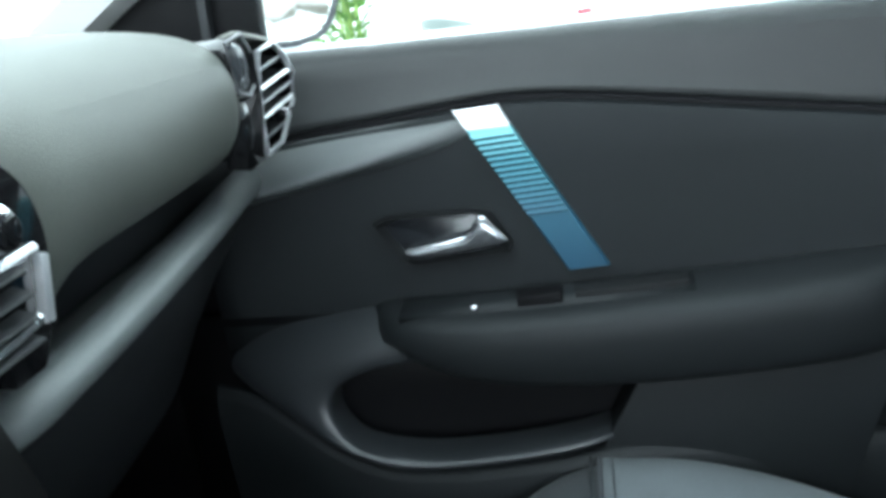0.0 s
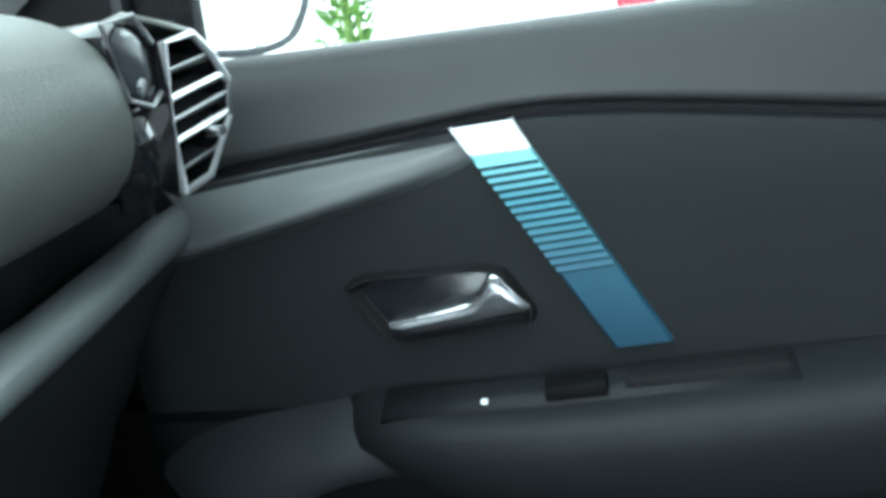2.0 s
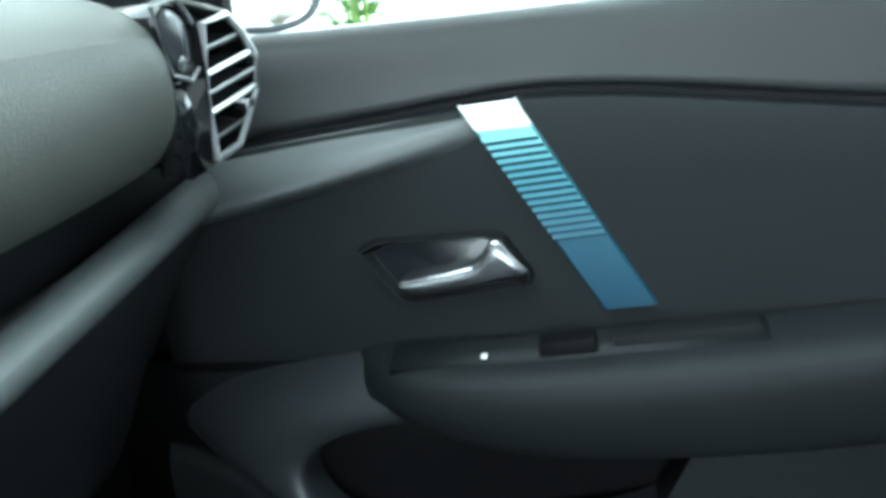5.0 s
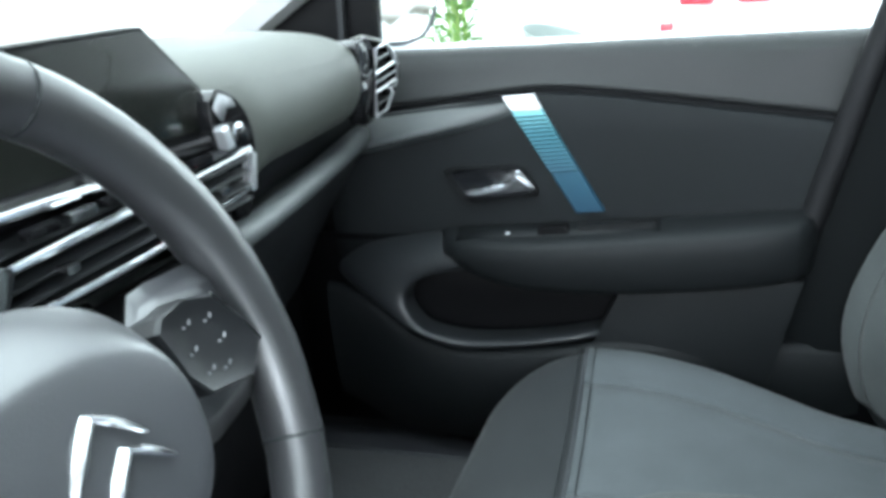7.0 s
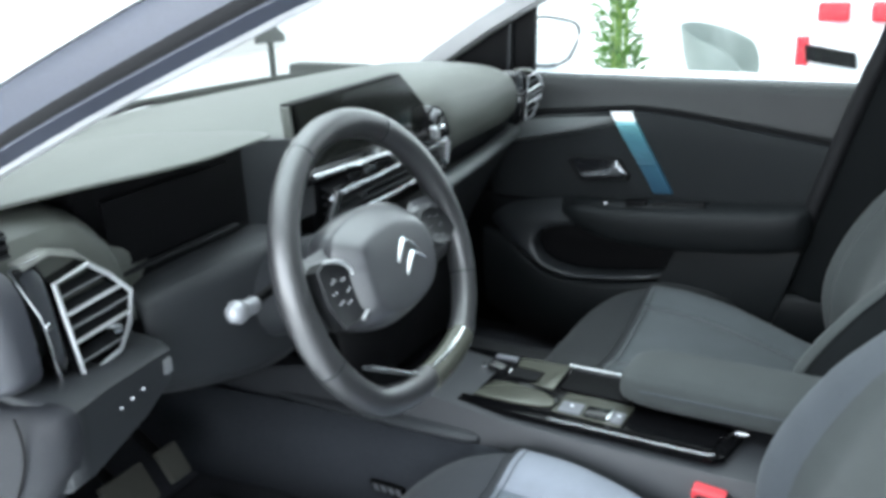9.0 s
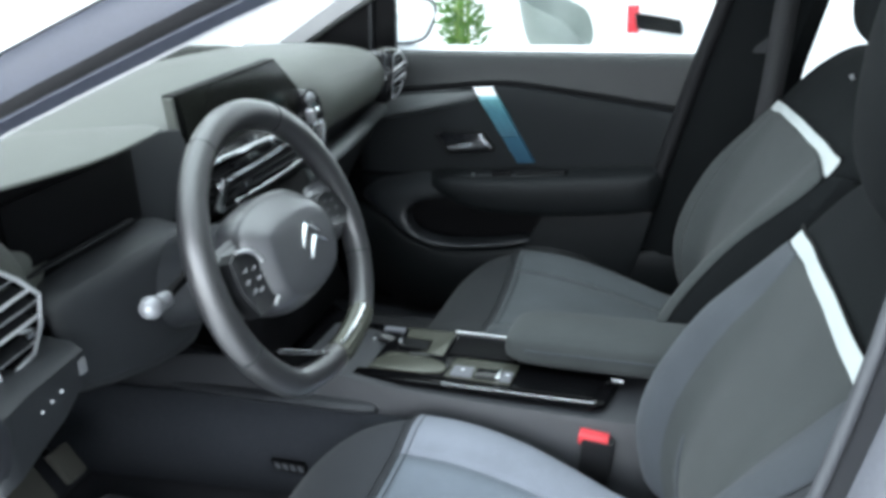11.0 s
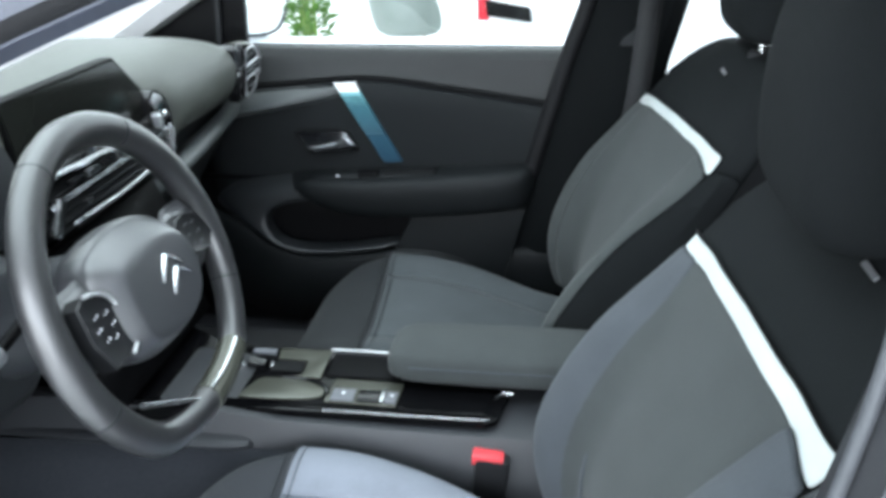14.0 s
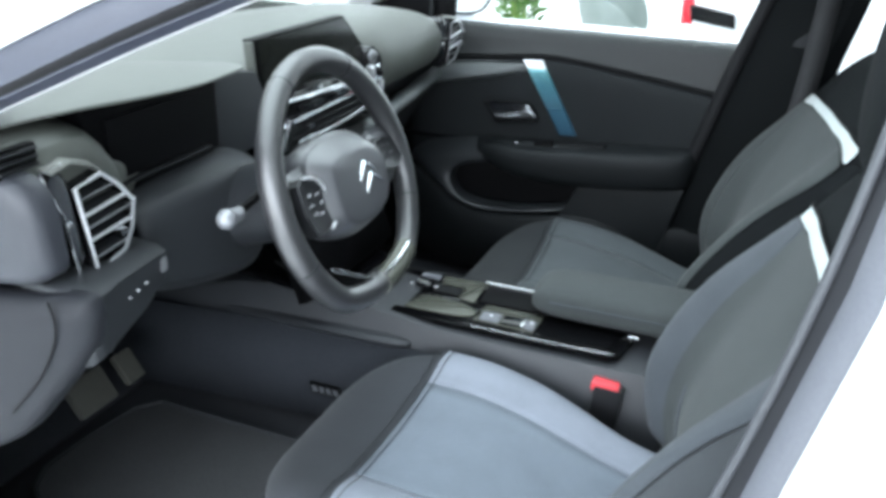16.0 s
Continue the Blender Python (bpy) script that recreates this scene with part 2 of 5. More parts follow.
def bm_box(size, at=(0, 0, 0), bevel=0.0, seg=2, turn=None):
    bm = bmesh.new()
    bmesh.ops.create_cube(bm, size=1, matrix=Matrix.Diagonal((*size, 1)))
    if bevel:
        bmesh.ops.bevel(bm, geom=bm.edges[:], offset=bevel, segments=seg, affect="EDGES", profile=0.7)
    m = Matrix.Translation(at) @ (turn.to_4x4() if turn is not None else Matrix())
    bmesh.ops.transform(bm, matrix=m, verts=bm.verts)
    return bm


def bm_plate(outline, depth, bevel=0.0, seg=2, plane="xz"):
    """A flat plate from a closed outline, thickened along the third axis (towards minus), edges rounded."""
    bm = bmesh.new()
    put = {"xz": lambda a, b: (a, 0, b), "yz": lambda a, b: (0, a, b), "xy": lambda a, b: (a, b, 0)}[plane]
    axis = {"xz": (0, 1, 0), "yz": (1, 0, 0), "xy": (0, 0, 1)}[plane]
    f = bm.faces.new([bm.verts.new(put(*p)) for p in outline])
    r = bmesh.ops.extrude_face_region(bm, geom=[f])
    vs = [v for v in r["geom"] if isinstance(v, bmesh.types.BMVert)]
    bmesh.ops.translate(bm, vec=Vector(axis) * depth, verts=vs)
    bmesh.ops.recalc_face_normals(bm, faces=bm.faces)
    if bevel:
        bmesh.ops.bevel(bm, geom=bm.edges[:], offset=bevel, segments=seg, affect="EDGES", profile=0.7, clamp_overlap=True)
    return bm


def bm_tube(points, radius, sides=12, closed=False, squash=1.0):
    """A round rod along points; radius may be a list."""
    pts = [Vector(p) for p in points]
    n = len(pts)
    rows = []
    up = Vector((0.123, 0.27, 0.95)).normalized()
    for i, p in enumerate(pts):
        a = pts[(i - 1) % n] if closed or i else p
        b = pts[(i + 1) % n] if closed or i < n - 1 else p
        d = (b - a).normalized()
        u = d.cross(up).normalized()
        v = d.cross(u).normalized()
        r = radius[i] if isinstance(radius, (list, tuple)) else radius
        rows.append([p + u * (r * math.cos(q)) + v * (r * squash * math.sin(q)) for q in [2 * math.pi * k / sides for k in range(sides)]])
    if closed:
        rows.append(rows[0])
        bm = bm_loft(rows, closed=True)
        bmesh.ops.remove_doubles(bm, verts=bm.verts, dist=1e-6)
        return bm
    return bm_loft(rows, closed=True, cap=True)


def bm_join(*parts):
    out = bmesh.new()
    for p in parts:
        me = bpy.data.meshes.new("tmp")
        p.to_mesh(me)
        p.free()
        out.from_mesh(me)
        bpy.data.meshes.remove(me)
    return out


def smooth_curve(points, per=6):
    """Catmull-Rom through points."""
    p = [Vector(q) for q in points]
    p = [p[0] * 2 - p[1]] + p + [p[-1] * 2 - p[-2]]
    out = []
    for i in range(1, len(p) - 2):
        a, b, c, d = p[i - 1:i + 3]
        for k in range(per):
            t = k / per
            out.append(0.5 * (2 * b + (c - a) * t + (2 * a - 5 * b + 4 * c - d) * t * t + (3 * b - a - 3 * c + d) * t ** 3))
    out.append(p[-2])
    return out


def thing(name, label, category, group="", kind="", at=(0, 0, 0)):
    ob = new(name)
    ob.empty_display_size = 0.05
    ob.location = at
    return tagged(ob, label, category, group, kind)


def part(name, bm, mat, parent=None, label="", smooth=True, subsurf=0, solid=0.0, bevel=0.0):
    """Link a bmesh, in world coordinates, as one mesh under a thing or part."""
    me = bpy.data.meshes.new(name)
    bm.to_mesh(me)
    bm.free()
    me.materials.append(mat)
    if smooth:
        for p in me.polygons:
            p.use_smooth = True
        me.set_sharp_from_angle(angle=radians(38))
    ob = new(name, me)
    if parent is not None:
        ob.parent = parent
        ob.matrix_parent_inverse = Matrix.Translation(-parent.location)
    if label:
        ob["label"] = label
    if solid:
        s = ob.modifiers.new("thickness", "SOLIDIFY")
        s.thickness, s.offset = solid, -1
    if bevel:
        v = ob.modifiers.new("rounding", "BEVEL")
        v.width, v.segments, v.limit_method = bevel, 2, "ANGLE"
    if subsurf:
        u = ob.modifiers.new("soften", "SUBSURF")
        u.levels = u.render_levels = subsurf
    return ob


def structure(name, bm, mat, label, category, **k):
    return tagged(part(name, bm, mat, None, **k), label, category, kind="structure")


# ---- showroom ----
structure("floor", bm_box((13.6, 13.8, 0.1), (0.5, 1.45, -0.05)), TILE, "white polished showroom floor", "floor", smooth=False)


def wall_with_opening(name, a, b, z0, z1, height, thick, label):
    """A wall between two plan points with one wide window opening."""
    a, b = Vector((*a, 0)), Vector((*b, 0))
    d = (b - a)
    L = d.length
    ang = math.atan2(d.y, d.x)
    bms = []
    for x0, x1, za, zb in ((0, L, 0, z0), (0, L, z1, height), (0, 0.15, z0, z1), (L - 0.15, L, z0, z1)):
        bms.append(bm_box((x1 - x0, thick, zb - za), ((x0 + x1) / 2, 0, (za + zb) / 2)))
    n = 6
    for k in range(1, n):
        bms.append(bm_box((0.06, 0.08, z1 - z0), (0.15 + (L - 0.3) * k / n, 0, (z0 + z1) / 2)))
    bm = bm_join(*bms)
    bmesh.ops.transform(bm, matrix=Matrix.Translation(a) @ Matrix.Rotation(ang, 4, "Z"), verts=bm.verts)
    return structure(name, bm, PLASTER, label, "wall", smooth=False)


wall_with_opening("wall_south", (-6.3, -5.45), (7.3, -5.45), 0.5, 4.1, 4.6, 0.2, "white showroom wall with a wide assumed opening")
wall_with_opening("wall_north", (-6.3, 8.35), (7.3, 8.35), 2.4, 4.1, 4.6, 0.2, "white showroom wall with a wide assumed opening")
wall_with_opening("wall_west", (-6.4, -5.35), (-6.4, 8.25), 0.1, 4.1, 4.6, 0.2, "white showroom wall with a wide assumed opening")
wall_with_opening("wall_east", (7.4, -5.35), (7.4, 8.25), 0.5, 4.1, 4.6, 0.2, "white showroom wall with a wide assumed opening")
# Unseen ceiling; the opening only lets the added roof lamp through.
structure("ceiling", bm_join(bm_box((1.9, 13.8, 0.1), (-5.35, 1.45, 4.66)), bm_box((5.2, 13.8, 0.1), (4.6, 1.45, 4.66)), bm_box((6.4, 3.4, 0.1), (-1.2, -3.75, 4.66)), bm_box((6.4, 3.2, 0.1), (-1.2, 6.75, 4.66))), PLASTER, "white showroom ceiling with an opening for the added roof lamp", "ceiling", smooth=False)


glow = bpy.data.materials.new("bright overcast distance")
glow.use_nodes = True
gt = glow.node_tree
gt.nodes.clear()
em = gt.nodes.new("ShaderNodeEmission")
em.inputs["Color"].default_value = (0.90, 0.97, 1.0, 1)
em.inputs["Strength"].default_value = 1.3
gt.links.new(em.outputs["Emission"], gt.nodes.new("ShaderNodeOutputMaterial").inputs["Surface"])
structure("backdrop", bm_box((0.05, 16.0, 6.0), (-7.6, 1.45, 2.5)), glow, "plain bright overcast distance outside the glazing", "backdrop", smooth=False)


# ---- car body ----
MID = 0.715


def mirror_y(p):
    return (p[0], 2 * MID - p[1], p[2])


car = thing("car_body", "white hatchback body shell, driver door open", "car", at=(0.3, MID, 0))


def a_pillar(side):
    if side == 0:
        pts = [(-0.95, -0.02, 0.80), (-0.60, -0.02, 0.950), (-0.205, -0.005, 1.122), (0.0, 0.015, 1.212), (0.25, 0.065, 1.312), (0.55, 0.14, 1.40)]
    else:
        pts = [(-0.95, 1.43, 0.80), (-0.62, 1.425, 0.965), (-0.40, 1.41, 1.095), (-0.20, 1.395, 1.195), (0.12, 1.35, 1.31), (0.55, 1.29, 1.40)]
    s = 1 if side == 0 else -1
    inner, band, skin, seal = [], [], [], []
    for q in smooth_curve(pts, 4):
        inner.append([q + Vector(v) for v in ((0, -0.022 * s, 0.028), (-0.01, 0.03 * s, 0.03), (0.0, 0.05 * s, 0.0), (0.02, 0.030 * s, -0.024), (0.02, -0.010 * s, -0.031), (0.01, -0.022 * s, -0.026))])
        band.append([q + Vector(v) for v in ((0.03, -0.024 * s, -0.026), (0.024, -0.042 * s, -0.022), (0.004, -0.050 * s, 0.0), (-0.004, -0.046 * s, 0.008), (0, -0.024 * s, 0.010))])
        skin.append([q + Vector(v) for v in ((0, -0.022 * s, 0.012), (-0.004, -0.047 * s, 0.010), (-0.014, -0.060 * s, 0.028), (-0.03, -0.045 * s, 0.056), (-0.02, -0.005 * s, 0.050))])
        seal.append(q + Vector((0.022, -0.036 * s, -0.014)))
    part("door_seal", bm_tube(seal, 0.009, 12), RUBBER, car, "black rubber door aperture seal")
    part("pillar_trim", bm_loft(inner, closed=True, cap=True), PALETRIM, car, "pale grey windscreen pillar trim")
    part("aperture_band", bm_loft(band, closed=True, cap=True), BLUEGREY, car, "blue-grey door aperture band")
    part("pillar_panel", bm_loft(skin, closed=True, cap=True), WHITE, car, "white painted windscreen pillar")


a_pillar(0)
a_pillar(1)


def b_pillar(side):
    # leans rearwards towards the roof
    def m(p):
        return p if side == 0 else mirror_y(p)
    if side == 0:
        prof = [(0.375, -0.05, 0.38, 0.15), (0.440, -0.04, 0.60, 0.14), (0.520, -0.035, 0.86, 0.125), (0.568, -0.02, 1.06, 0.11), (0.602, 0.03, 1.25, 0.09), (0.638, 0.10, 1.40, 0.08)]
    else:
        prof = [(0.235, 0.035, 0.36, 0.15), (0.28, 0.035, 0.51, 0.145), (0.345, 0.035, 0.735, 0.13), (0.41, 0.037, 0.965, 0.115), (0.450, 0.042, 1.09, 0.11), (0.485, 0.075, 1.25, 0.09), (0.52, 0.13, 1.40, 0.08)]
    inn, out, seal, rim_ = [], [], [], []
    for x, y, z, wd in prof:
        back = [(0.02, 0.045), (wd * 0.5, 0.06), (wd * 1.5, 0.055), (wd * 1.8, 0.02), (wd * 1.8, -0.03)]
        near = [(0.020, -0.024), (0.006, 0.002)] if side == 0 else [(0.02, -0.03), (0.012, 0.0)]
        inn.append([Vector(m((x + dx, y + dy, z))) for dx, dy in back + near])
        if side == 0:
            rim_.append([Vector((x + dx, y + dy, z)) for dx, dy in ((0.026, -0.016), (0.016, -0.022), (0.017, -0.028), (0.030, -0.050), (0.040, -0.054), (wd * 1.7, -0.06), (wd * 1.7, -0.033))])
            hull = [(0.033, -0.056), (wd * 1.8, -0.058), (wd * 1.7, -0.13), (wd * 0.9, -0.145), (0.062, -0.125)]
        else:
            hull = [(0.022, -0.034), (wd * 1.8, -0.034), (wd * 1.7, -0.10), (wd * 0.8, -0.12), (0.035, -0.10)]
        out.append([Vector(m((x + dx, y + dy, z))) for dx, dy in hull])
        seal.append(Vector(m((x + 0.004, y + (0.042 if side else 0.0), z))))
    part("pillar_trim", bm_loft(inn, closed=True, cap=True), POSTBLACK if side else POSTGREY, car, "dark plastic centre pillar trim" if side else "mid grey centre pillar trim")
    if side:
        # Highlight on the post's upper front edge, drawn as a grey rod.
        edge = [Vector(m((x + 0.020, y - 0.006, z))) for x, y, z, wd in prof[3:]]
        part("post_glint", bm_tube(smooth_curve(edge, 4), 0.010, 10), SEALGREY, car, "grey rod standing in for the edge highlight")
        part("belt_guide", bm_plate([(0.512, 0.995), (0.548, 0.995), (0.572, 1.075), (0.536, 1.075)], 0.012, 0.003), LOWER, car, "charcoal belt height adjuster").location = (0, 1.333, 0)
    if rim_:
        part("pillar_flange", bm_loft(rim_, closed=True, cap=True), SHADEDFLANGE, car, "door opening flange, shade put into its paint colour")
    part("pillar_panel", bm_loft(out, closed=True, cap=True), WHITE, car, "white painted centre pillar")
    part("door_seal", bm_tube(smooth_curve(seal, 4), 0.017 if side else 0.0045, 10), RUBBER if side else SEALGREY, car, "black rubber door seal" if side else "grey rubber door seal")


b_pillar(0)
b_pillar(1)

# roof, headliner, sills, floor pan, bulkhead, rear closing
roof_rows, liner_rows = [], []
for x, z in ((0.50, 1.40), (0.75, 1.455), (1.1, 1.48), (1.6, 1.46), (2.1, 1.38), (2.5, 1.22)):
    roof_rows.append([(x, MID + dy, z + 0.03 - dz) for dy, dz in ((-0.62, 0.06), (-0.5, 0.02), (-0.25, 0.0), (0, -0.005), (0.25, 0.0), (0.5, 0.02), (0.62, 0.06))])
    liner_rows.append([(x, MID + dy, z - dz) for dy, dz in ((-0.60, 0.07), (-0.5, 0.03), (-0.25, 0.012), (0, 0.005), (0.25, 0.012), (0.5, 0.03), (0.60, 0.07))])
part("roof_panel", bm_loft(roof_rows), WHITE, car, "white roof panel", solid=0.015, subsurf=1)
part("headliner", bm_loft(liner_rows), LINER, car, "pale grey cloth headliner", solid=0.008, subsurf=1)
part("floor_pan", bm_box((2.6, 1.44, 0.03), (0.35, MID, 0.305), 0.005), CARPET, car, "charcoal carpeted floor")
part("bulkhead", bm_box((0.04, 1.44, 0.66), (-0.95, MID, 0.62), 0.005), BLACK, car, "black front bulkhead")
part("footwell_slope", bm_loft([[(-0.93, y, 0.62), (-0.84, y, 0.45), (-0.70, y, 0.34), (-0.62, y, 0.322)] for y in (0.0, 0.5, 0.95, 1.43)]), CARPET, car, "sloped carpeted toe board", solid=0.01)
for s in (0, 1):
    y = -0.05 if s == 0 else 2 * MID + 0.05
    part("door_sill", bm_box((2.3, 0.16, 0.12), (0.2, y, 0.34), 0.03, 3), LOWER if s else WHITE, car, "charcoal sill lining" if s else "white painted door sill")
    part("sill_trim", bm_box((1.5, 0.05, 0.03), (-0.1, y + (0.06 if s == 0 else -0.06), 0.41), 0.008), BLACK, car, "black plastic sill tread")
for y in (-0.005, 2 * MID + 0.005):
    part("kick_panel", bm_box((0.60, 0.05, 0.68), (-0.68, y, 0.64), 0.01), BLACK, car, "black footwell side panel")
part("rear_bulkhead", bm_box((0.05, 1.44, 0.75), (2.3, MID, 0.7), 0.01), BLACK, car, "black tailgate lining")
for s in (0, 1):
    y = -0.10 if s == 0 else 2 * MID + 0.10
    part("rear_side", bm_box((1.75, 0.10, 0.62), (1.6, y, 0.66), 0.03, 3), WHITE, car, "white rear flank")
    z = smooth_curve([(0.66, y, 1.42), (1.2, y, 1.45), (1.8, y, 1.38), (2.35, y, 1.0)], 5)
    part("roof_rail", bm_tube([p + Vector((0, 0.15 if s == 0 else -0.15, 0)) for p in z], 0.045, 10), WHITE, car, "white roof frame")

for s in (0, 1):
    y = -0.02 if s == 0 else 2 * MID + 0.02
    part("rear_door_trim", bm_box((1.25, 0.06, 0.59), (1.25, y, 0.635), 0.025, 3), LOWER, car, "charcoal rear door trim")
    part("rear_quarter_trim", bm_plate([(1.75, 0.95), (2.32, 0.95), (2.32, 1.10), (1.95, 1.36), (1.75, 1.42)], 0.03, 0.004), LINER, car, "grey rear quarter lining").location = (0, 0.06 if s == 0 else 2 * MID - 0.09, 0)
# windscreen and its lower surround
ws = []
for k in range(9):
    u = k / 8
    y = 0.03 + u * (2 * MID - 0.06)
    bow = 0.16 * (1 - (2 * u - 1) ** 2)
    ws.append([(-0.82 - bow, y, 0.955), (-0.45 - bow, MID + (y - MID) * 0.97, 1.075), (0.0 - bow, MID + (y - MID) * 0.92, 1.24), (0.47 - bow * 0.5, MID + (y - MID) * 0.82, 1.405)])
g = part("windscreen", bm_loft(ws), PANE, car, "clear curved windscreen")
g.visible_shadow = False
part("windscreen_edge", bm_tube([Vector(r[0]) + Vector((0.03, 0, 0.020)) for r in ws], 0.008, 8), BLACK, car, "black windscreen lower edge")
part("scuttle", bm_loft([[(r[0][0] + 0.02, r[0][1], 0.905), (r[0][0] - 0.12, r[0][1], 0.90)] for r in ws]), BLACK, car, "black scuttle panel", solid=0.01)
bon = []
for k in range(7):
    u = k / 6 * 2 - 1
    bon.append([(-1.0 - 0.12 * (1 - u * u), MID + 0.72 * u, 0.865), (-1.3, MID + 0.74 * u, 0.80 - 0.02 * u * u), (-1.7, MID + 0.70 * u, 0.70 - 0.05 * u * u), (-1.95, MID + 0.6 * u, 0.52)])
part("bonnet", bm_loft(bon), WHITE, car, "white bonnet", solid=0.02, subsurf=2)
# wipers
for y0, y1 in ((0.35, 0.95), (0.80, 1.25)):
    part("wiper", bm_tube(smooth_curve([(-0.985, y0, 0.935), (-0.99, (y0 + y1) / 2, 0.955), (-0.93, y1, 0.952)], 6), 0.006, 6), BLACK, car, "black wiper arm")


# ---- passenger door ----
door = thing("passenger_door", "closed passenger door with dark grey trim and blue strip", "car door", at=(0.1, 1.42, 0.5))


# upper roll of the trim, from the window line to the seam
SEAM = smooth_curve([(-0.36, 0, 0.880), (-0.24, 0, 0.893), (-0.152, 0, 0.901), (-0.077, 0, 0.909), (-0.025, 0, 0.913), (0.03, 0, 0.911), (0.10, 0, 0.903), (0.20, 0, 0.889), (0.30, 0, 0.875), (0.42, 0, 0.858)], 4)
upper, insert = [], []
for p in SEAM:
    x, z = p.x, p.z
    upper.append([(x, 1.455, 0.970), (x, 1.425, 0.976), (x, 1.402, 0.973), (x, 1.389, 0.960), (x, 1.384, 0.5 * (0.955 + z)), (x, 1.374, z + 0.010), (x, 1.376, z + 0.004), (x, 1.388, z + 0.001)])
part("upper_trim", bm_loft(upper), UPPER, door, "dark grey soft upper door trim", solid=0.01, subsurf=1)
seam_pts = [(p.x, 1.383, p.z) for p in SEAM]
part("seam_groove", bm_tube(seam_pts, 0.0045, 6), RUBBER, door, "black joint line")
# insert between the seam and the armrest
for p in SEAM:
    x, z = p.x, p.z
    insert.append([(x, 1.384, z - 0.002), (x, 1.370, z - 0.005), (x, 1.366, z - 0.012), (x, 1.363, 0.85), (x, 1.360, 0.80), (x, 1.357, 0.75), (x, 1.356, 0.71), (x, 1.358, 0.66)])
part("door_insert", bm_loft(insert), INSERT, door, "charcoal cloth door insert", solid=0.012)
# soft ledge that runs on from the dashboard, lit through a lighter colour
ledge = []
for x, zt, zb, out in ((-0.40, 0.872, 0.826, 0.052), (-0.33, 0.878, 0.835, 0.044), (-0.26, 0.887, 0.848, 0.032), (-0.19, 0.894, 0.861, 0.020), (-0.13, 0.899, 0.873, 0.010), (-0.08, 0.904, 0.885, 0.003), (-0.055, 0.906, 0.894, -0.002)):
    ledge.append([(x, 1.372, zt), (x, 1.3675, zt - 0.006), (x, 1.3645 - out * 0.45, zt * 0.55 + zb * 0.45), (x, 1.363 - out * 0.85, zb + 0.008), (x, 1.363 - out, zb), (x, 1.363 - out * 0.9, zb - 0.006), (x, 1.367, zb - 0.014)])
part("door_ledge", bm_loft(ledge), LITDOORLEDGE, door, "soft-touch ledge with light put into its grey", subsurf=1)
# blue strip with raised ribs
CORN = {"tl": (-0.0725, 0.910), "tr": (-0.029, 0.911), "br": (0.071, 0.742), "bl": (0.029, 0.738)}


YC = {"tl": 1.352, "tr": 1.359, "br": 1.350, "bl": 1.352}


def on_strip(u, v):
    """u across, v from the lower to the upper end."""
    q = {k: Vector((CORN[k][0], YC[k], CORN[k][1])) for k in CORN}
    return q["bl"].lerp(q["br"], u).lerp(q["tl"].lerp(q["tr"], u), v)


strip_rows = [[on_strip(u, v / 12) + Vector((0, dy, 0)) for u, dy in ((0, 0.012), (0.01, 0.0015), (0.05, 0), (0.5, 0), (0.95, 0), (0.99, 0.0015), (1, 0.012))] for v in range(13)]
strip = part("trim_strip", bm_loft(strip_rows), BLUE, door, "ribbed metallic strip fading from silver to blue")
for k in range(15):
    v = 0.835 - 0.0335 * k
    rows = []
    for dv, h in ((0.017, 0.0006), (0.006, 0.0012), (-0.004, 0.0030), (-0.0055, 0.0004)):
        rows.append([on_strip(u, v + dv) + Vector((0, -h, 0)) for u in (0.02, 0.5, 0.98)])
    part("rib", bm_loft(rows), BLUE, strip)
    # Dark blue line below each rib: the rib's shadow put into colour.
    wd = 0.0100 * (1 - 0.035 * k)
    part("rib_shade", bm_loft([[on_strip(u, v - 0.0055 + dv) + Vector((0, -0.0009, 0)) for u in (0.02, 0.5, 0.98)] for dv in (0.0, -2 * wd)]), RIBSHADE, strip)

# door handle recess and lever
rec_out = [(-0.168, 0.799), (-0.152, 0.806), (-0.062, 0.808), (-0.046, 0.804), (-0.026, 0.772), (-0.028, 0.763), (-0.128, 0.752), (-0.140, 0.757)]
c = Vector((-0.097, 0.782))
rows = []
for s, y in ((1.02, 1.360), (1.0, 1.347), (0.97, 1.345), (0.94, 1.348), (0.86, 1.3545), (0.4, 1.3555)):
    rows.append([(c.x + (x - c.x) * s, y, c.y + (z - c.y) * s) for x, z in rec_out])
handle = part("handle_recess", bm_loft(rows, closed=True, cap=True), DEEP, door, "dark recessed door handle bowl", bevel=0.0015)
part("bowl_lining", bm_loft([[(c.x + (x - c.x) * s, y, c.y + (z - c.y) * s) for x, z in rec_out] for s, y in ((0.84, 1.3540), (0.7, 1.3535), (0.3, 1.3528), (0.02, 1.3525))], closed=True), BOWL, handle, "satin dark bowl lining")
lever = []
for x, z0, z1 in ((-0.137, 0.767, 0.7715), (-0.127, 0.7585, 0.7730), (-0.105, 0.760, 0.7765), (-0.086, 0.7625, 0.780), (-0.071, 0.765, 0.783), (-0.063, 0.766, 0.790), (-0.057, 0.767, 0.802), (-0.050, 0.768, 0.8035), (-0.040, 0.7695, 0.791), (-0.029, 0.771, 0.778)):
    h_ = z1 - z0
    lever.append([(x, 1.357, z0), (x, 1.3475, z0 + 0.001), (x, 1.342, z0 + 0.4 * h_), (x, 1.3385, z1 - 0.35 * h_), (x, 1.3400, z1 - 0.10 * h_), (x, 1.349, z1), (x, 1.357, z1)])
part("handle_lever", bm_loft(lever, closed=True, cap=True), LEVER, handle, "satin chrome door lever", subsurf=1)
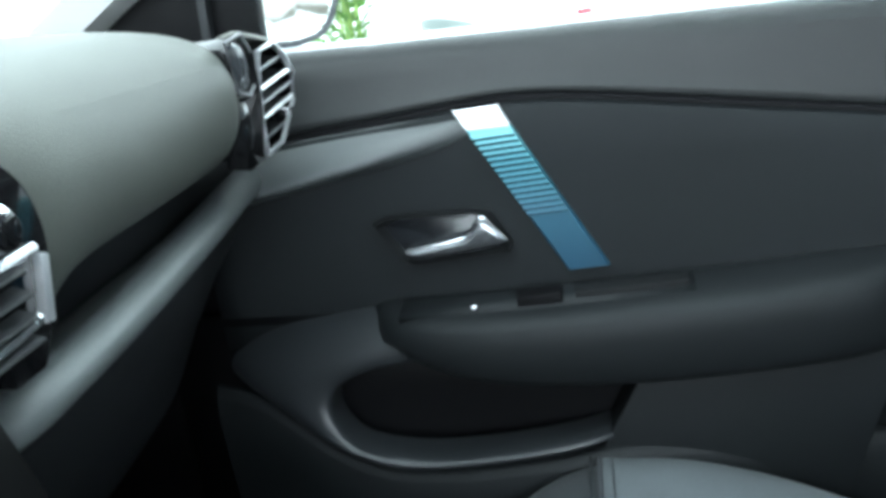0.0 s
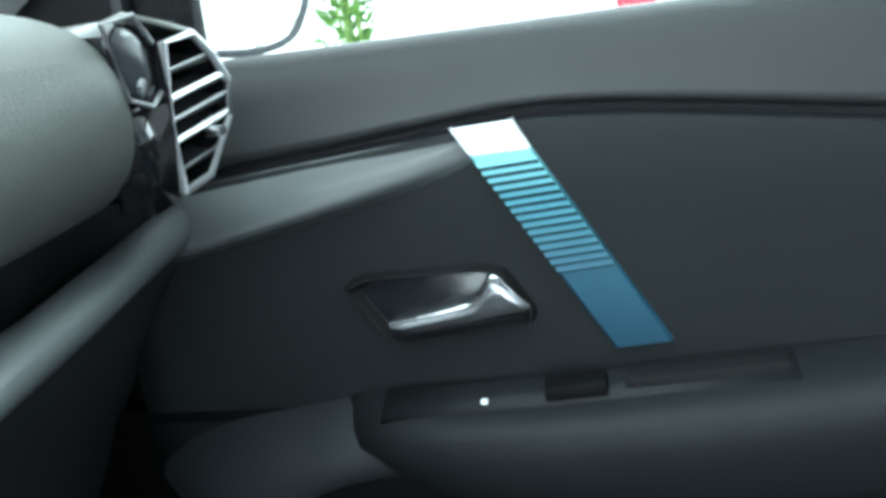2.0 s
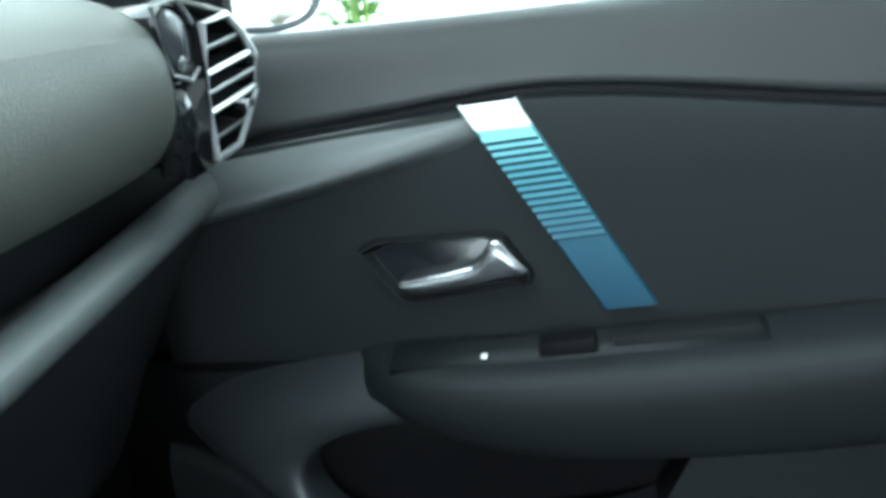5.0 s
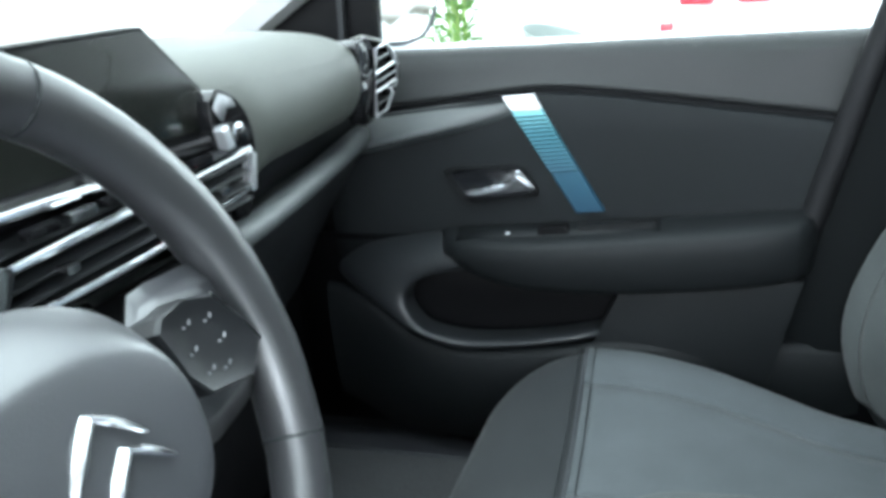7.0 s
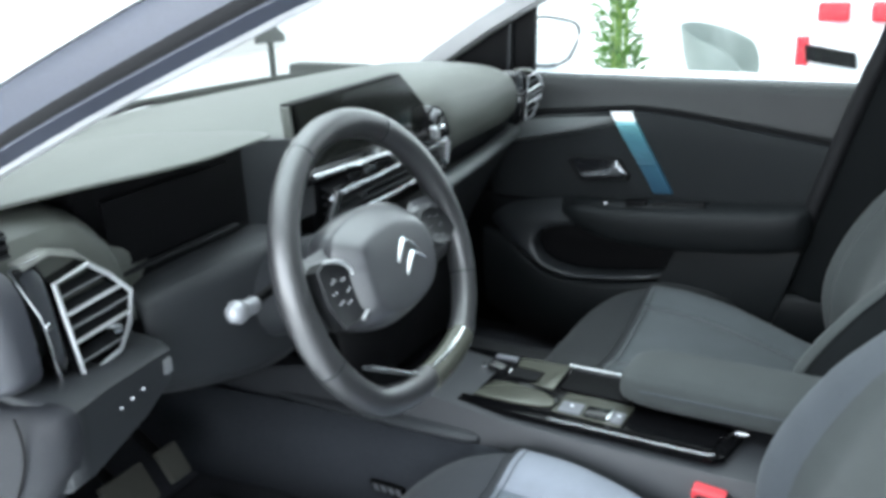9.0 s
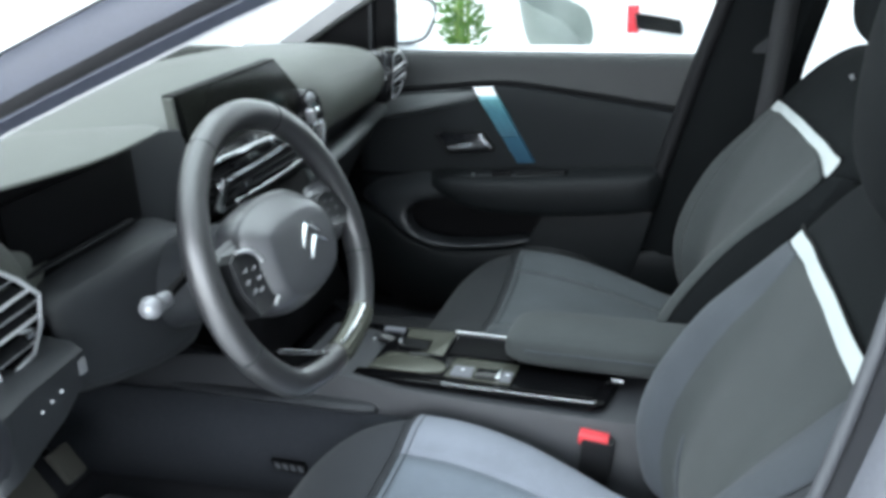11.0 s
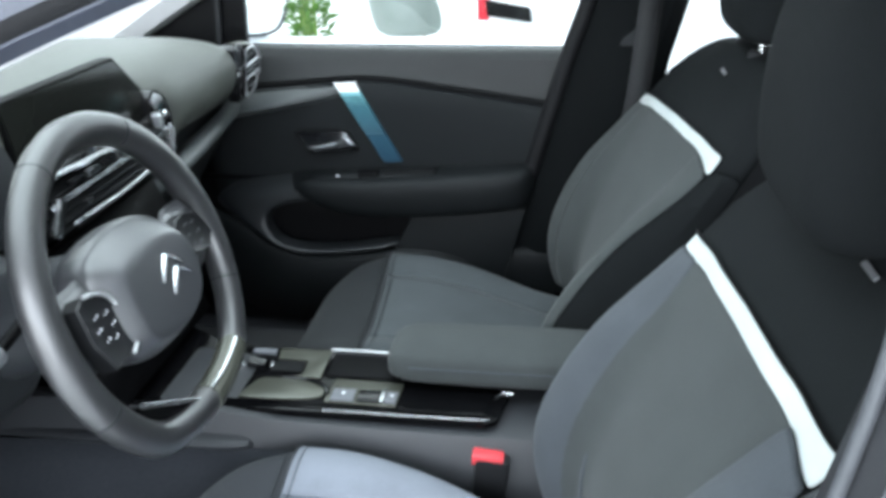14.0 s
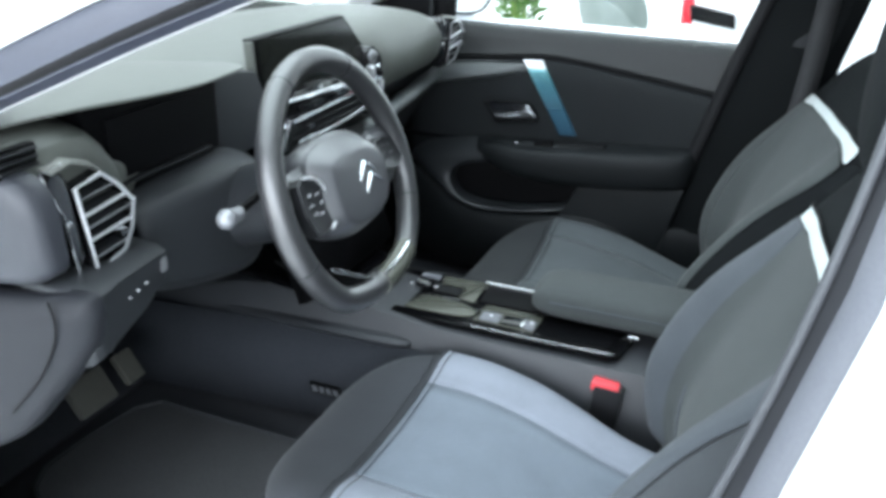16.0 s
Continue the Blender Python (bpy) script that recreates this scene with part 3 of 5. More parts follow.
part("lever_edge", bm_tube(smooth_curve([(-0.134, 1.3425, 0.7712), (-0.105, 1.3412, 0.7757), (-0.082, 1.3408, 0.7802), (-0.068, 1.3408, 0.7845), (-0.0605, 1.3408, 0.794), (-0.055, 1.3408, 0.8015), (-0.050, 1.3408, 0.8025), (-0.044, 1.341, 0.7965), (-0.036, 1.3415, 0.786), (-0.029, 1.343, 0.7775)], 4), 0.0016, 8), CHROME, handle, "bright chrome edge")

# armrest
ARM = []
for x, yi, zt, zb, yo in ((-0.188, 1.352, 0.695, 0.685, 1.36), (-0.176, 1.325, 0.702, 0.672, 1.362), (-0.144, 1.300, 0.707, 0.652, 1.362), (-0.09, 1.288, 0.708, 0.634, 1.362), (-0.02, 1.284, 0.710, 0.624, 1.362), (0.08, 1.284, 0.717, 0.624, 1.362), (0.18, 1.286, 0.725, 0.630, 1.362), (0.28, 1.290, 0.733, 0.640, 1.362), (0.335, 1.300, 0.737, 0.648, 1.362), (0.355, 1.330, 0.737, 0.658, 1.362)):
    ARM.append([(x, yo, zt + 0.012), (x, yo - 0.008, zt + 0.008), (x, yi + 0.018, zt + 0.002), (x, yi + 0.004, zt - 0.008), (x, yi, zt - 0.028), (x, yi + 0.004, zb + 0.02), (x, yi + 0.02, zb), (x, yo, zb + 0.012)])
armrest = part("armrest", bm_loft(ARM, closed=True, cap=True), ARMSKIN, door, "padded dark grey door armrest", subsurf=2)
# switch panel with lamp, window switch and pull slot
part("switch_panel", bm_loft([[(x, 1.314, z - 0.0015), (x, 1.330, z + 0.0035), (x, 1.345, z + 0.006), (x, 1.350, z + 0.000)] for x, z in ((-0.145, 0.710), (-0.06, 0.713), (0.05, 0.720), (0.15, 0.727))]), ARMSKIN, armrest, "charcoal switch panel", solid=0.006)
part("indicator_lamp", bm_box((0.005, 0.005, 0.003), (-0.066, 1.318, 0.7165), 0.001), WHITEDOT, armrest, "small white indicator")
part("window_switch", bm_box((0.045, 0.022, 0.014), (0.0, 1.327, 0.7205), 0.004, 2, Euler((0, -0.1, 0)).to_matrix()), BLACK, armrest, "black rocker window switch")
part("pull_slot", bm_box((0.11, 0.02, 0.012), (0.09, 1.331, 0.7245), 0.003, 2, Euler((0, -0.07, 0)).to_matrix()), DEEP, armrest, "dark pull cup")

# lower door: pocket and speaker swell
low = []
for x, b, lip in ((-0.385, 1.350, 0.620), (-0.35, 1.346, 0.615), (-0.31, 1.336, 0.600), (-0.26, 1.320, 0.565), (-0.20, 1.306, 0.538), (-0.13, 1.304, 0.532), (-0.04, 1.304, 0.541), (0.03, 1.304, 0.551), (0.088, 1.308, 0.562), (0.16, 1.315, 0.56), (0.30, 1.325, 0.56), (0.42, 1.335, 0.56)):
    low.append([(x, 1.375, lip - 0.10), (x, 1.372, lip - 0.02), (x, b + 0.018, lip), (x, b, lip - 0.012), (x, b - 0.004, lip - 0.06), (x, b + 0.006, 0.42), (x, b + 0.03, 0.36)])
part("map_pocket", bm_loft(low), ARMSKIN, door, "dark plastic door pocket with raised lip", subsurf=2)
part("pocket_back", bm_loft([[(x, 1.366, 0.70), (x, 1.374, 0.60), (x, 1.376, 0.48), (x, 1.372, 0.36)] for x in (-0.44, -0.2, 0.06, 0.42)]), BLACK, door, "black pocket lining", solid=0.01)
shield = [(0.095, 0.635), (0.34, 0.655), (0.315, 0.56), (0.29, 0.47), (0.03, 0.47), (0.055, 0.555)]
bm = bm_plate(shield, 0.05, 0.006)
bmesh.ops.translate(bm, vec=(0, 1.318, 0), verts=bm.verts)
part("lower_panel", bm, ARMSKIN, door, "grey lower door panel")
fan = [(-0.133, 0.658, 1.318, -0.183, 0.709, 1.360), (-0.187, 0.650, 1.318, -0.240, 0.700, 1.360), (-0.217, 0.637, 1.318, -0.295, 0.692, 1.360), (-0.233, 0.622, 1.317, -0.352, 0.672, 1.368), (-0.239, 0.609, 1.315, -0.383, 0.648, 1.374), (-0.238, 0.593, 1.312, -0.372, 0.622, 1.374), (-0.227, 0.576, 1.308, -0.318, 0.594, 1.366), (-0.210, 0.559, 1.304, -0.266, 0.566, 1.342), (-0.172, 0.550, 1.300, -0.190, 0.538, 1.303), (-0.130, 0.542, 1.302, -0.135, 0.532, 1.303), (-0.040, 0.550, 1.303, -0.038, 0.543, 1.304), (0.020, 0.560, 1.305, 0.022, 0.553, 1.306), (0.055, 0.566, 1.312, 0.058, 0.560, 1.314), (0.085, 0.570, 1.335, 0.088, 0.564, 1.336)]
rows = []
for x0, z0, y0, x1, z1, y1 in fan:
    a, b = Vector((x0, y0, z0)), Vector((x1, y1, z1))
    d = (a - b).normalized()
    row = [a + d * 0.003 + Vector((0, 0.045, 0)), a + d * 0.004 + Vector((0, 0.010, 0))]
    row += [a.lerp(b, t_) + Vector((0, -0.075 * min(1.0, (a - b).length / 0.07) * t_ * (1 - t_), 0)) for t_ in (0.0, 0.12, 0.35, 0.6, 0.85, 1.0)]
    row += [b - d * 0.005 + Vector((0, 0.012, 0)), b - d * 0.004 + Vector((0, 0.05, 0))]
    rows.append(row)
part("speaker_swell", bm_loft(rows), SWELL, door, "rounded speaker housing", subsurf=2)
# rear end of the trim
part("trim_end", bm_plate([(0.392, 0.865), (0.412, 0.862), (0.372, 0.735), (0.352, 0.735)], 0.03, 0.004), DEEP, door, "narrow upright trim end").location = (0, 1.352, 0)
# outer skin, window frame and glass
part("door_skin", bm_box((1.05, 0.10, 0.62), (-0.08, 1.53, 0.66), 0.03, 3), WHITE, door, "white outer door panel")
part("waist_seal", bm_tube([(x, 1.460, 0.966) for x in (-0.42, -0.1, 0.2, 0.43)], 0.006, 8), RUBBER, door, "black waist seal")
fr = [(-0.44, 1.425, 1.05), (-0.25, 1.415, 1.15), (0.0, 1.385, 1.25), (0.25, 1.345, 1.33), (0.48, 1.30, 1.37)]
wg = bm_loft([[(p[0] + 0.02, 1.452 - (p[2] - 0.97) * 0.2, 0.965), (p[0] + 0.02, p[1] + 0.01, p[2] + 0.02)] for p in fr])
g = part("door_window", wg, PANE, door, "clear side window")
g.visible_shadow = False
# mirror sail and mirror
sail = bm_plate([(-0.56, 0.97), (-0.28, 0.97), (-0.275, 1.13), (-0.30, 1.125), (-0.44, 1.045)], 0.02, 0.004)
bmesh.ops.translate(sail, vec=(0, 1.425, 0), verts=sail.verts)
part("mirror_sail", sail, BLACK, door, "black triangular mirror base")
part("sail_post", bm_box((0.010, 0.016, 0.12), (-0.333, 1.416, 1.03), 0.003, 2, Euler((0, 0.05, 0)).to_matrix()), LOWER, door, "black quarter post")
mir = thing("wing_mirror", "white door mirror with dark surround", "mirror", at=(-0.28, 1.58, 0.97))
mo = [(-0.350, 0.980), (-0.340, 1.080), (-0.282, 1.082), (-0.226, 1.056), (-0.248, 0.990), (-0.290, 0.974)]


def mirror_shell():
    cx, cz = -0.28, 1.02
    rows = []
    for y, s in ((1.545, 0.95), (1.545, 1.02), (1.56, 1.05), (1.60, 1.0), (1.64, 0.8), (1.655, 0.4)):
        rows.append([(cx + (x - cx) * s * 0.64 - (y - 1.545) * 0.9, y + 0.035 + (x - cx) * 0.95, cz + (z - cz) * s) for x, z in mo])
    return rows


rows = mirror_shell()
part("mirror_shell", bm_loft(rows, closed=True, cap=True), WHITE, mir, "white mirror housing", subsurf=2)
part("mirror_rim", bm_tube(smooth_curve([Vector(p) + Vector((0, -0.004, 0)) for p in rows[1]] + [Vector(rows[1][0]) + Vector((0, -0.004, 0))], 4), 0.0042, 6), SEALGREY, mir, "black mirror rim")
part("mirror_glass", bm_loft([[Vector(p) + Vector((0, -0.006, 0)) for p in rows[0]], [Vector(rows[0][0]).lerp(Vector(rows[0][3]), 0.5) + Vector((0, -0.007, 0))] * 6], closed=True), MIRRORGLASS, mir, "bright mirror glass")


# ---- dashboard ----
dash = thing("dashboard", "dark grey dashboard with chrome-trimmed vents and screen", "dashboard", at=(-0.4, MID, 0.7))
ST = []
for y, xt, zt, xf, zf, zb in ((-0.015, -0.235, 1.010, -0.20, 0.94, 0.885), (0.13, -0.25, 1.012, -0.22, 0.95, 0.885), (0.36, -0.30, 1.015, -0.27, 0.95, 0.885), (0.52, -0.33, 1.015, -0.29, 0.95, 0.885), (0.72, -0.33, 1.025, -0.30, 0.94, 0.885), (0.86, -0.315, 1.034, -0.285, 0.95, 0.840), (0.925, -0.305, 1.036, -0.262, 0.950, 0.842), (0.965, -0.298, 1.036, -0.244, 0.950, 0.872), (0.99, -0.293, 1.036, -0.240, 0.950, 0.892), (1.05, -0.285, 1.035, -0.234, 0.950, 0.897), (1.12, -0.268, 1.032, -0.227, 0.953, 0.900), (1.18, -0.250, 1.027, -0.223, 0.957, 0.905), (1.206, -0.246, 1.022, -0.224, 0.958, 0.908), (1.222, -0.260, 1.014, -0.244, 0.956, 0.914), (1.28, -0.33, 1.0, -0.31, 0.96, 0.93), (1.41, -0.37, 0.985, -0.35, 0.95, 0.93)):
    bow = 0.15 * (1 - ((y - MID) / 0.73) ** 2)
    row = [(-0.82 - bow, y, 0.962), (-0.66 - bow * 0.6, y, 0.998), (-0.48, y, zt + 0.010), (xt - 0.05, y, zt + 0.006), (xt, y, zt - 0.008), (0.42 * xt + 0.58 * xf + 0.010, y, 0.5 * (zt + zf) + 0.004), (xf, y, zf), (xf - 0.011, y, zb + 0.018), (xf - 0.032, y, zb - 0.002), (xf - 0.075, y, zb - 0.010)]
    k = min(1.0, max(0.0, (y - 1.12) / 0.086))
    ST.append([(px, py + 0.26 * k * max(0.0, min(0.11, 1.012 - pz)), pz) for px, py, pz in row])
part("top_pad", bm_loft(ST), PAD, dash, "grained grey dashboard top pad", subsurf=2, solid=0.008)
# lower pad with upper ledge running to the door, light put in its colour
LG, LT = [], []
for y, x, z in ((0.78, -0.345, 0.800), (0.83, -0.322, 0.806), (0.87, -0.288, 0.814), (0.905, -0.258, 0.823), (0.94, -0.250, 0.829), (1.02, -0.250, 0.834), (1.10, -0.252, 0.841), (1.18, -0.255, 0.847), (1.26, -0.262, 0.852), (1.32, -0.270, 0.854), (1.39, -0.280, 0.856)):
    LT.append([(x - 0.090, y, z - 0.006), (x - 0.050, y, z + 0.004), (x - 0.030, y, z + 0.019), (x - 0.014, y, z + 0.019), (x - 0.002, y, z + 0.009), (x - 0.001, y, z - 0.003), (x - 0.012, y, z - 0.012)])
    LG.append([(x - 0.022, y, z - 0.006), (x - 0.040, y, z - 0.026), (x - 0.080, y, z - 0.085), (x - 0.13, y, z - 0.16), (x - 0.18, y, 0.58), (x - 0.28, y, 0.52)])
part("soft_ledge", bm_loft(LT), LITLEDGE, dash, "soft ledge under the pad with light put into its grey", subsurf=2, solid=0.008)
part("knee_pad", bm_loft(LG), COLUMN, dash, "charcoal lower dashboard", subsurf=2, solid=0.01)
part("shadow_gap", bm_loft([[(-0.32, y, 0.945), (-0.31, y, 0.90), (-0.315, y, z)] for y, z in ((0.90, 0.845), (1.1, 0.852), (1.36, 0.86))]), COLUMN, dash, "dark recess under the pad", solid=0.01)
# driver side lower panels
DL = []
for y, x, z, zb in ((-0.010, -0.128, 0.888, 0.800), (0.02, -0.135, 0.886, 0.798), (0.05, -0.143, 0.886, 0.802), (0.10, -0.148, 0.886, 0.815), (0.145, -0.155, 0.884, 0.835), (0.155, -0.17, 0.880, 0.845)):
    DL.append([(x - 0.12, y, z + 0.008), (x - 0.01, y, z), (x, y, z - 0.006), (x - 0.002, y, (z + zb) / 2), (x - 0.006, y, zb + 0.006), (x - 0.014, y, zb), (x - 0.10, y, zb - 0.03), (x - 0.24, y, zb - 0.06)])
part("driver_knee_panel", bm_loft(DL), COLUMN, dash, "charcoal knee panel with switch row", solid=0.012)


def side_cap(name, outline, y0, y1, mat, label, parent):
    """A cap on the dashboard's flank: a flat outer face with a well rounded edge."""
    n = len(outline)
    cx, cz = sum(p[0] for p in outline) / n, sum(p[1] for p in outline) / n
    rows = []
    for s, d in ((0.05, 0.0), (0.5, 0.001), (0.75, 0.003), (0.88, 0.007), (0.96, 0.014), (0.99, 0.022), (0.99, y1 - y0)):
        rows.append([(cx + (x - cx) * s, y0 + d, cz + (z - cz) * s) for x, z in outline])
    return part(name, bm_loft(rows, closed=True, cap=True), mat, parent, label)


side_cap("end_pad", [(q.x, q.z) for q in smooth_curve([(-0.46, 0, 1.01), (-0.32, 0, 1.026), (-0.222, 0, 1.018), (-0.190, 0, 1.010), (-0.172, 0, 0.988), (-0.166, 0, 0.945), (-0.172, 0, 0.905), (-0.24, 0, 0.884), (-0.46, 0, 0.86)], 4)], -0.034, 0.004, CAPGREY, "smooth grey dashboard end", dash)
side_cap("fuse_cover", [(q.x, q.z) for q in smooth_curve([(-0.46, 0, 0.845), (-0.242, 0, 0.874), (-0.140, 0, 0.893), (-0.118, 0, 0.880), (-0.122, 0, 0.850), (-0.134, 0, 0.822), (-0.192, 0, 0.750), (-0.268, 0, 0.672), (-0.40, 0, 0.60), (-0.46, 0, 0.60)], 4)], -0.034, -0.002, ENDCAP, "smooth grey side cover", dash)
part("cover_seam", bm_tube(smooth_curve([(-0.168, -0.0325, 0.886), (-0.160, -0.0345, 0.865), (-0.166, -0.035, 0.835), (-0.196, -0.035, 0.785), (-0.250, -0.034, 0.725)], 5), 0.0016, 6), RUBBER, dash, "narrow joint in the side cover")
DL2 = []
for y, x, zt, zb in ((0.158, -0.205, 0.900, 0.800), (0.18, -0.195, 0.912, 0.790), (0.24, -0.188, 0.914, 0.772), (0.30, -0.186, 0.915, 0.755), (0.38, -0.188, 0.912, 0.740), (0.43, -0.196, 0.905, 0.742), (0.455, -0.22, 0.88, 0.76)):
    DL2.append([(x - 0.10, y, zt + 0.022), (x - 0.04, y, zt + 0.018), (x - 0.010, y, zt + 0.008), (x, y, zt - 0.008), (x, y, (zt + zb) / 2), (x - 0.006, y, zb + 0.01), (x - 0.02, y, zb), (x - 0.10, y, zb - 0.02), (x - 0.25, y, zb - 0.03)])
part("column_panel", bm_loft(DL2), COLUMN, dash, "dark grey panel under the cluster", subsurf=1, solid=0.012)
for k in range(3):
    part("switch_button", bm_box((0.004, 0.0034, 0.0022), (-0.1465 - 0.0012 * k, 0.065 + 0.016 * k, 0.851 + 0.0025 * k), 0.001), WHITEDOT, dash, "small lit switch")
part("toggle_switch", bm_box((0.010, 0.012, 0.018), (-0.158, 0.138, 0.862), 0.003, 2), SATIN, dash, "grey toggle switch")
part("centre_bezel", bm_plate([(0.372, 0.90), (0.376, 1.030), (0.43, 1.036), (0.515, 1.020), (0.548, 0.955), (0.548, 0.90)], 0.03, 0.006, plane="yz"), COLUMN, dash, "dark grey panel beside the display").location = (-0.286, 0, 0)
# cluster hood and screen
HD = []
for y, z, x in ((-0.05, 1.052, -0.262), (0.025, 1.060, -0.238), (0.10, 1.065, -0.205), (0.15, 1.067, -0.178), (0.20, 1.068, -0.158), (0.25, 1.068, -0.150), (0.30, 1.067, -0.158), (0.345, 1.064, -0.170), (0.38, 1.061, -0.180), (0.402, 1.058, -0.196)):
    k = max(0.0, (y - 0.34) / 0.062)
    HD.append([(-0.62 + 0.2 * k, y, 1.0), (-0.45 + 0.12 * k, y, z - 0.012 - 0.02 * k), (-0.30 + 0.03 * k, y, z + 0.002 - 0.008 * k), (x - 0.03, y, z + 0.002), (x, y, z - 0.002), (x - 0.002, y, z - 0.008), (x - 0.05, y, z - 0.012), (-0.33, y, z - 0.024)])
part("cluster_hood", bm_loft(HD, closed=True, cap=True), PAD, dash, "grey instrument hood", subsurf=1)
cl = thing("instrument_screen", "dark digital instrument display under the hood", "display", at=(-0.24, 0.25, 0.93))
part("display_housing", bm_plate([(0.125, 0.925), (0.385, 0.935), (0.385, 1.05), (0.125, 1.055)], 0.06, 0.006, plane="yz"), BLACK, cl, "black display housing").location = (-0.30, 0, 0)
part("display_panel", bm_plate([(0.155, 0.950), (0.352, 0.952), (0.352, 1.028), (0.155, 1.030)], 0.01, 0.002, plane="yz"), BLACK, cl, "unlit display glass").location = (-0.244, 0, 0)
part("display_lip", bm_box((0.012, 0.20, 0.004), (-0.236, 0.255, 0.944), 0.0015), LOWER, cl, "grey lower lip")
# central touchscreen
ts = thing("touchscreen", "wide dark touchscreen standing on the dashboard", "screen", at=(-0.27, 0.70, 0.95))
part("screen_body", bm_plate([(0.520, 1.067), (0.815, 1.067), (0.905, 0.990), (0.888, 0.956), (0.545, 0.958)], 0.022, 0.005, plane="yz"), BLACK, ts, "black screen body").location = (-0.284, 0, 0)
part("screen_glass", bm_plate([(0.527, 1.063), (0.811, 1.063), (0.897, 0.989), (0.883, 0.962), (0.550, 0.964)], 0.004, 0.001, plane="yz"), SCREEN, ts, "dark reflective glass").location = (-0.264, 0, 0)
part("side_bezel", bm_box((0.016, 0.006, 0.085), (-0.268, 0.518, 1.022), 0.002, 2, Euler((0.10, 0, 0)).to_matrix()), PAD, ts, "grey side bezel")
# gloss panel with knob beside the screen
part("screen_wing", bm_plate([(q.x, q.y) for q in smooth_curve([(0.878, 0.990, 0), (0.893, 0.999, 0), (0.920, 0.989, 0), (0.943, 0.967, 0), (0.952, 0.942, 0), (0.950, 0.916, 0), (0.940, 0.886, 0), (0.922, 0.862, 0)], 4)] + [(0.895, 0.862), (0.895, 0.930), (0.872, 0.935)], 0.03, 0.003, plane="yz"), GLOSS, dash, "piano black wing").location = (-0.276, 0, 0)
part("wing_bevel", bm_loft([[(-0.246, 0.882, 0.983), (-0.246, 0.895, 0.995), (-0.246, 0.919, 0.986)], [(-0.239, 0.886, 0.968), (-0.238, 0.897, 0.981), (-0.239, 0.913, 0.979)]]), SATIN, dash, "satin bevel on the wing", solid=0.003)
knob = part("volume_knob", bm_tube([(-0.258, 0.906, 0.949), (-0.236, 0.906, 0.949), (-0.234, 0.906, 0.949)], [0.014, 0.014, 0.011], 24), CHROME, dash, "chrome rotary knob")
part("knob_cap", bm_tube([(-0.235, 0.906, 0.949), (-0.231, 0.906, 0.949), (-0.230, 0.906, 0.949)], [0.0105, 0.010, 0.008], 20), GLOSS, knob, "black knob face")
part("knob_bracket", bm_box((0.014, 0.012, 0.024), (-0.240, 0.884, 0.952), 0.004, 3, Euler((0.3, 0, 0)).to_matrix()), BRIGHT, dash, "small chrome toggle")


cv = thing("centre_vent", "wide central air vent with chrome bars", "air vent", "dashboard vents", at=(-0.24, 0.735, 0.87))
part("vent_box", bm_loft([[(-0.30, y, z1), (-0.262, y, z1), (-0.262, y, z0), (-0.30, y, z0)] for y, z1, z0 in ((0.545, 0.950, 0.868), (0.74, 0.944, 0.862), (0.935, 0.930, 0.880))], closed=True, cap=True), BLACK, cv, "black vent throat")
for k in range(5):
    z = 0.936 - 0.0135 * k
    part("slat", bm_box((0.024, 0.345, 0.003), (-0.252, 0.742, z), 0.001, 1, Euler((0.03, 0.3, -0.03)).to_matrix()), LOWER, cv)
part("frame_bar", bm_tube(smooth_curve([(-0.246, 0.565, 0.918), (-0.240, 0.74, 0.925), (-0.243, 0.935, 0.930)], 6), 0.0036, 8), CHROME, cv, "chrome upper bar")
part("frame_bar", bm_tube(smooth_curve([(-0.240, 0.600, 0.882), (-0.234, 0.75, 0.884), (-0.240, 0.920, 0.893)], 6), 0.0036, 8), CHROME, cv, "chrome lower bar")
part("frame_post", bm_box((0.014, 0.016, 0.052), (-0.244, 0.573, 0.902), 0.004, 2, Euler((-0.5, 0, 0)).to_matrix()), CHROME, cv, "chrome end post")
part("frame_post", bm_box((0.010, 0.008, 0.040), (-0.245, 0.935, 0.906), 0.0025, 2, Euler((-0.25, 0, 0)).to_matrix()), BRIGHT, cv, "chrome end post")
for y in (0.64, 0.86):
    part("vent_tab", bm_box((0.014, 0.014, 0.007), (-0.238, y, 0.904), 0.002), CHROME, cv, "bright slide tab")


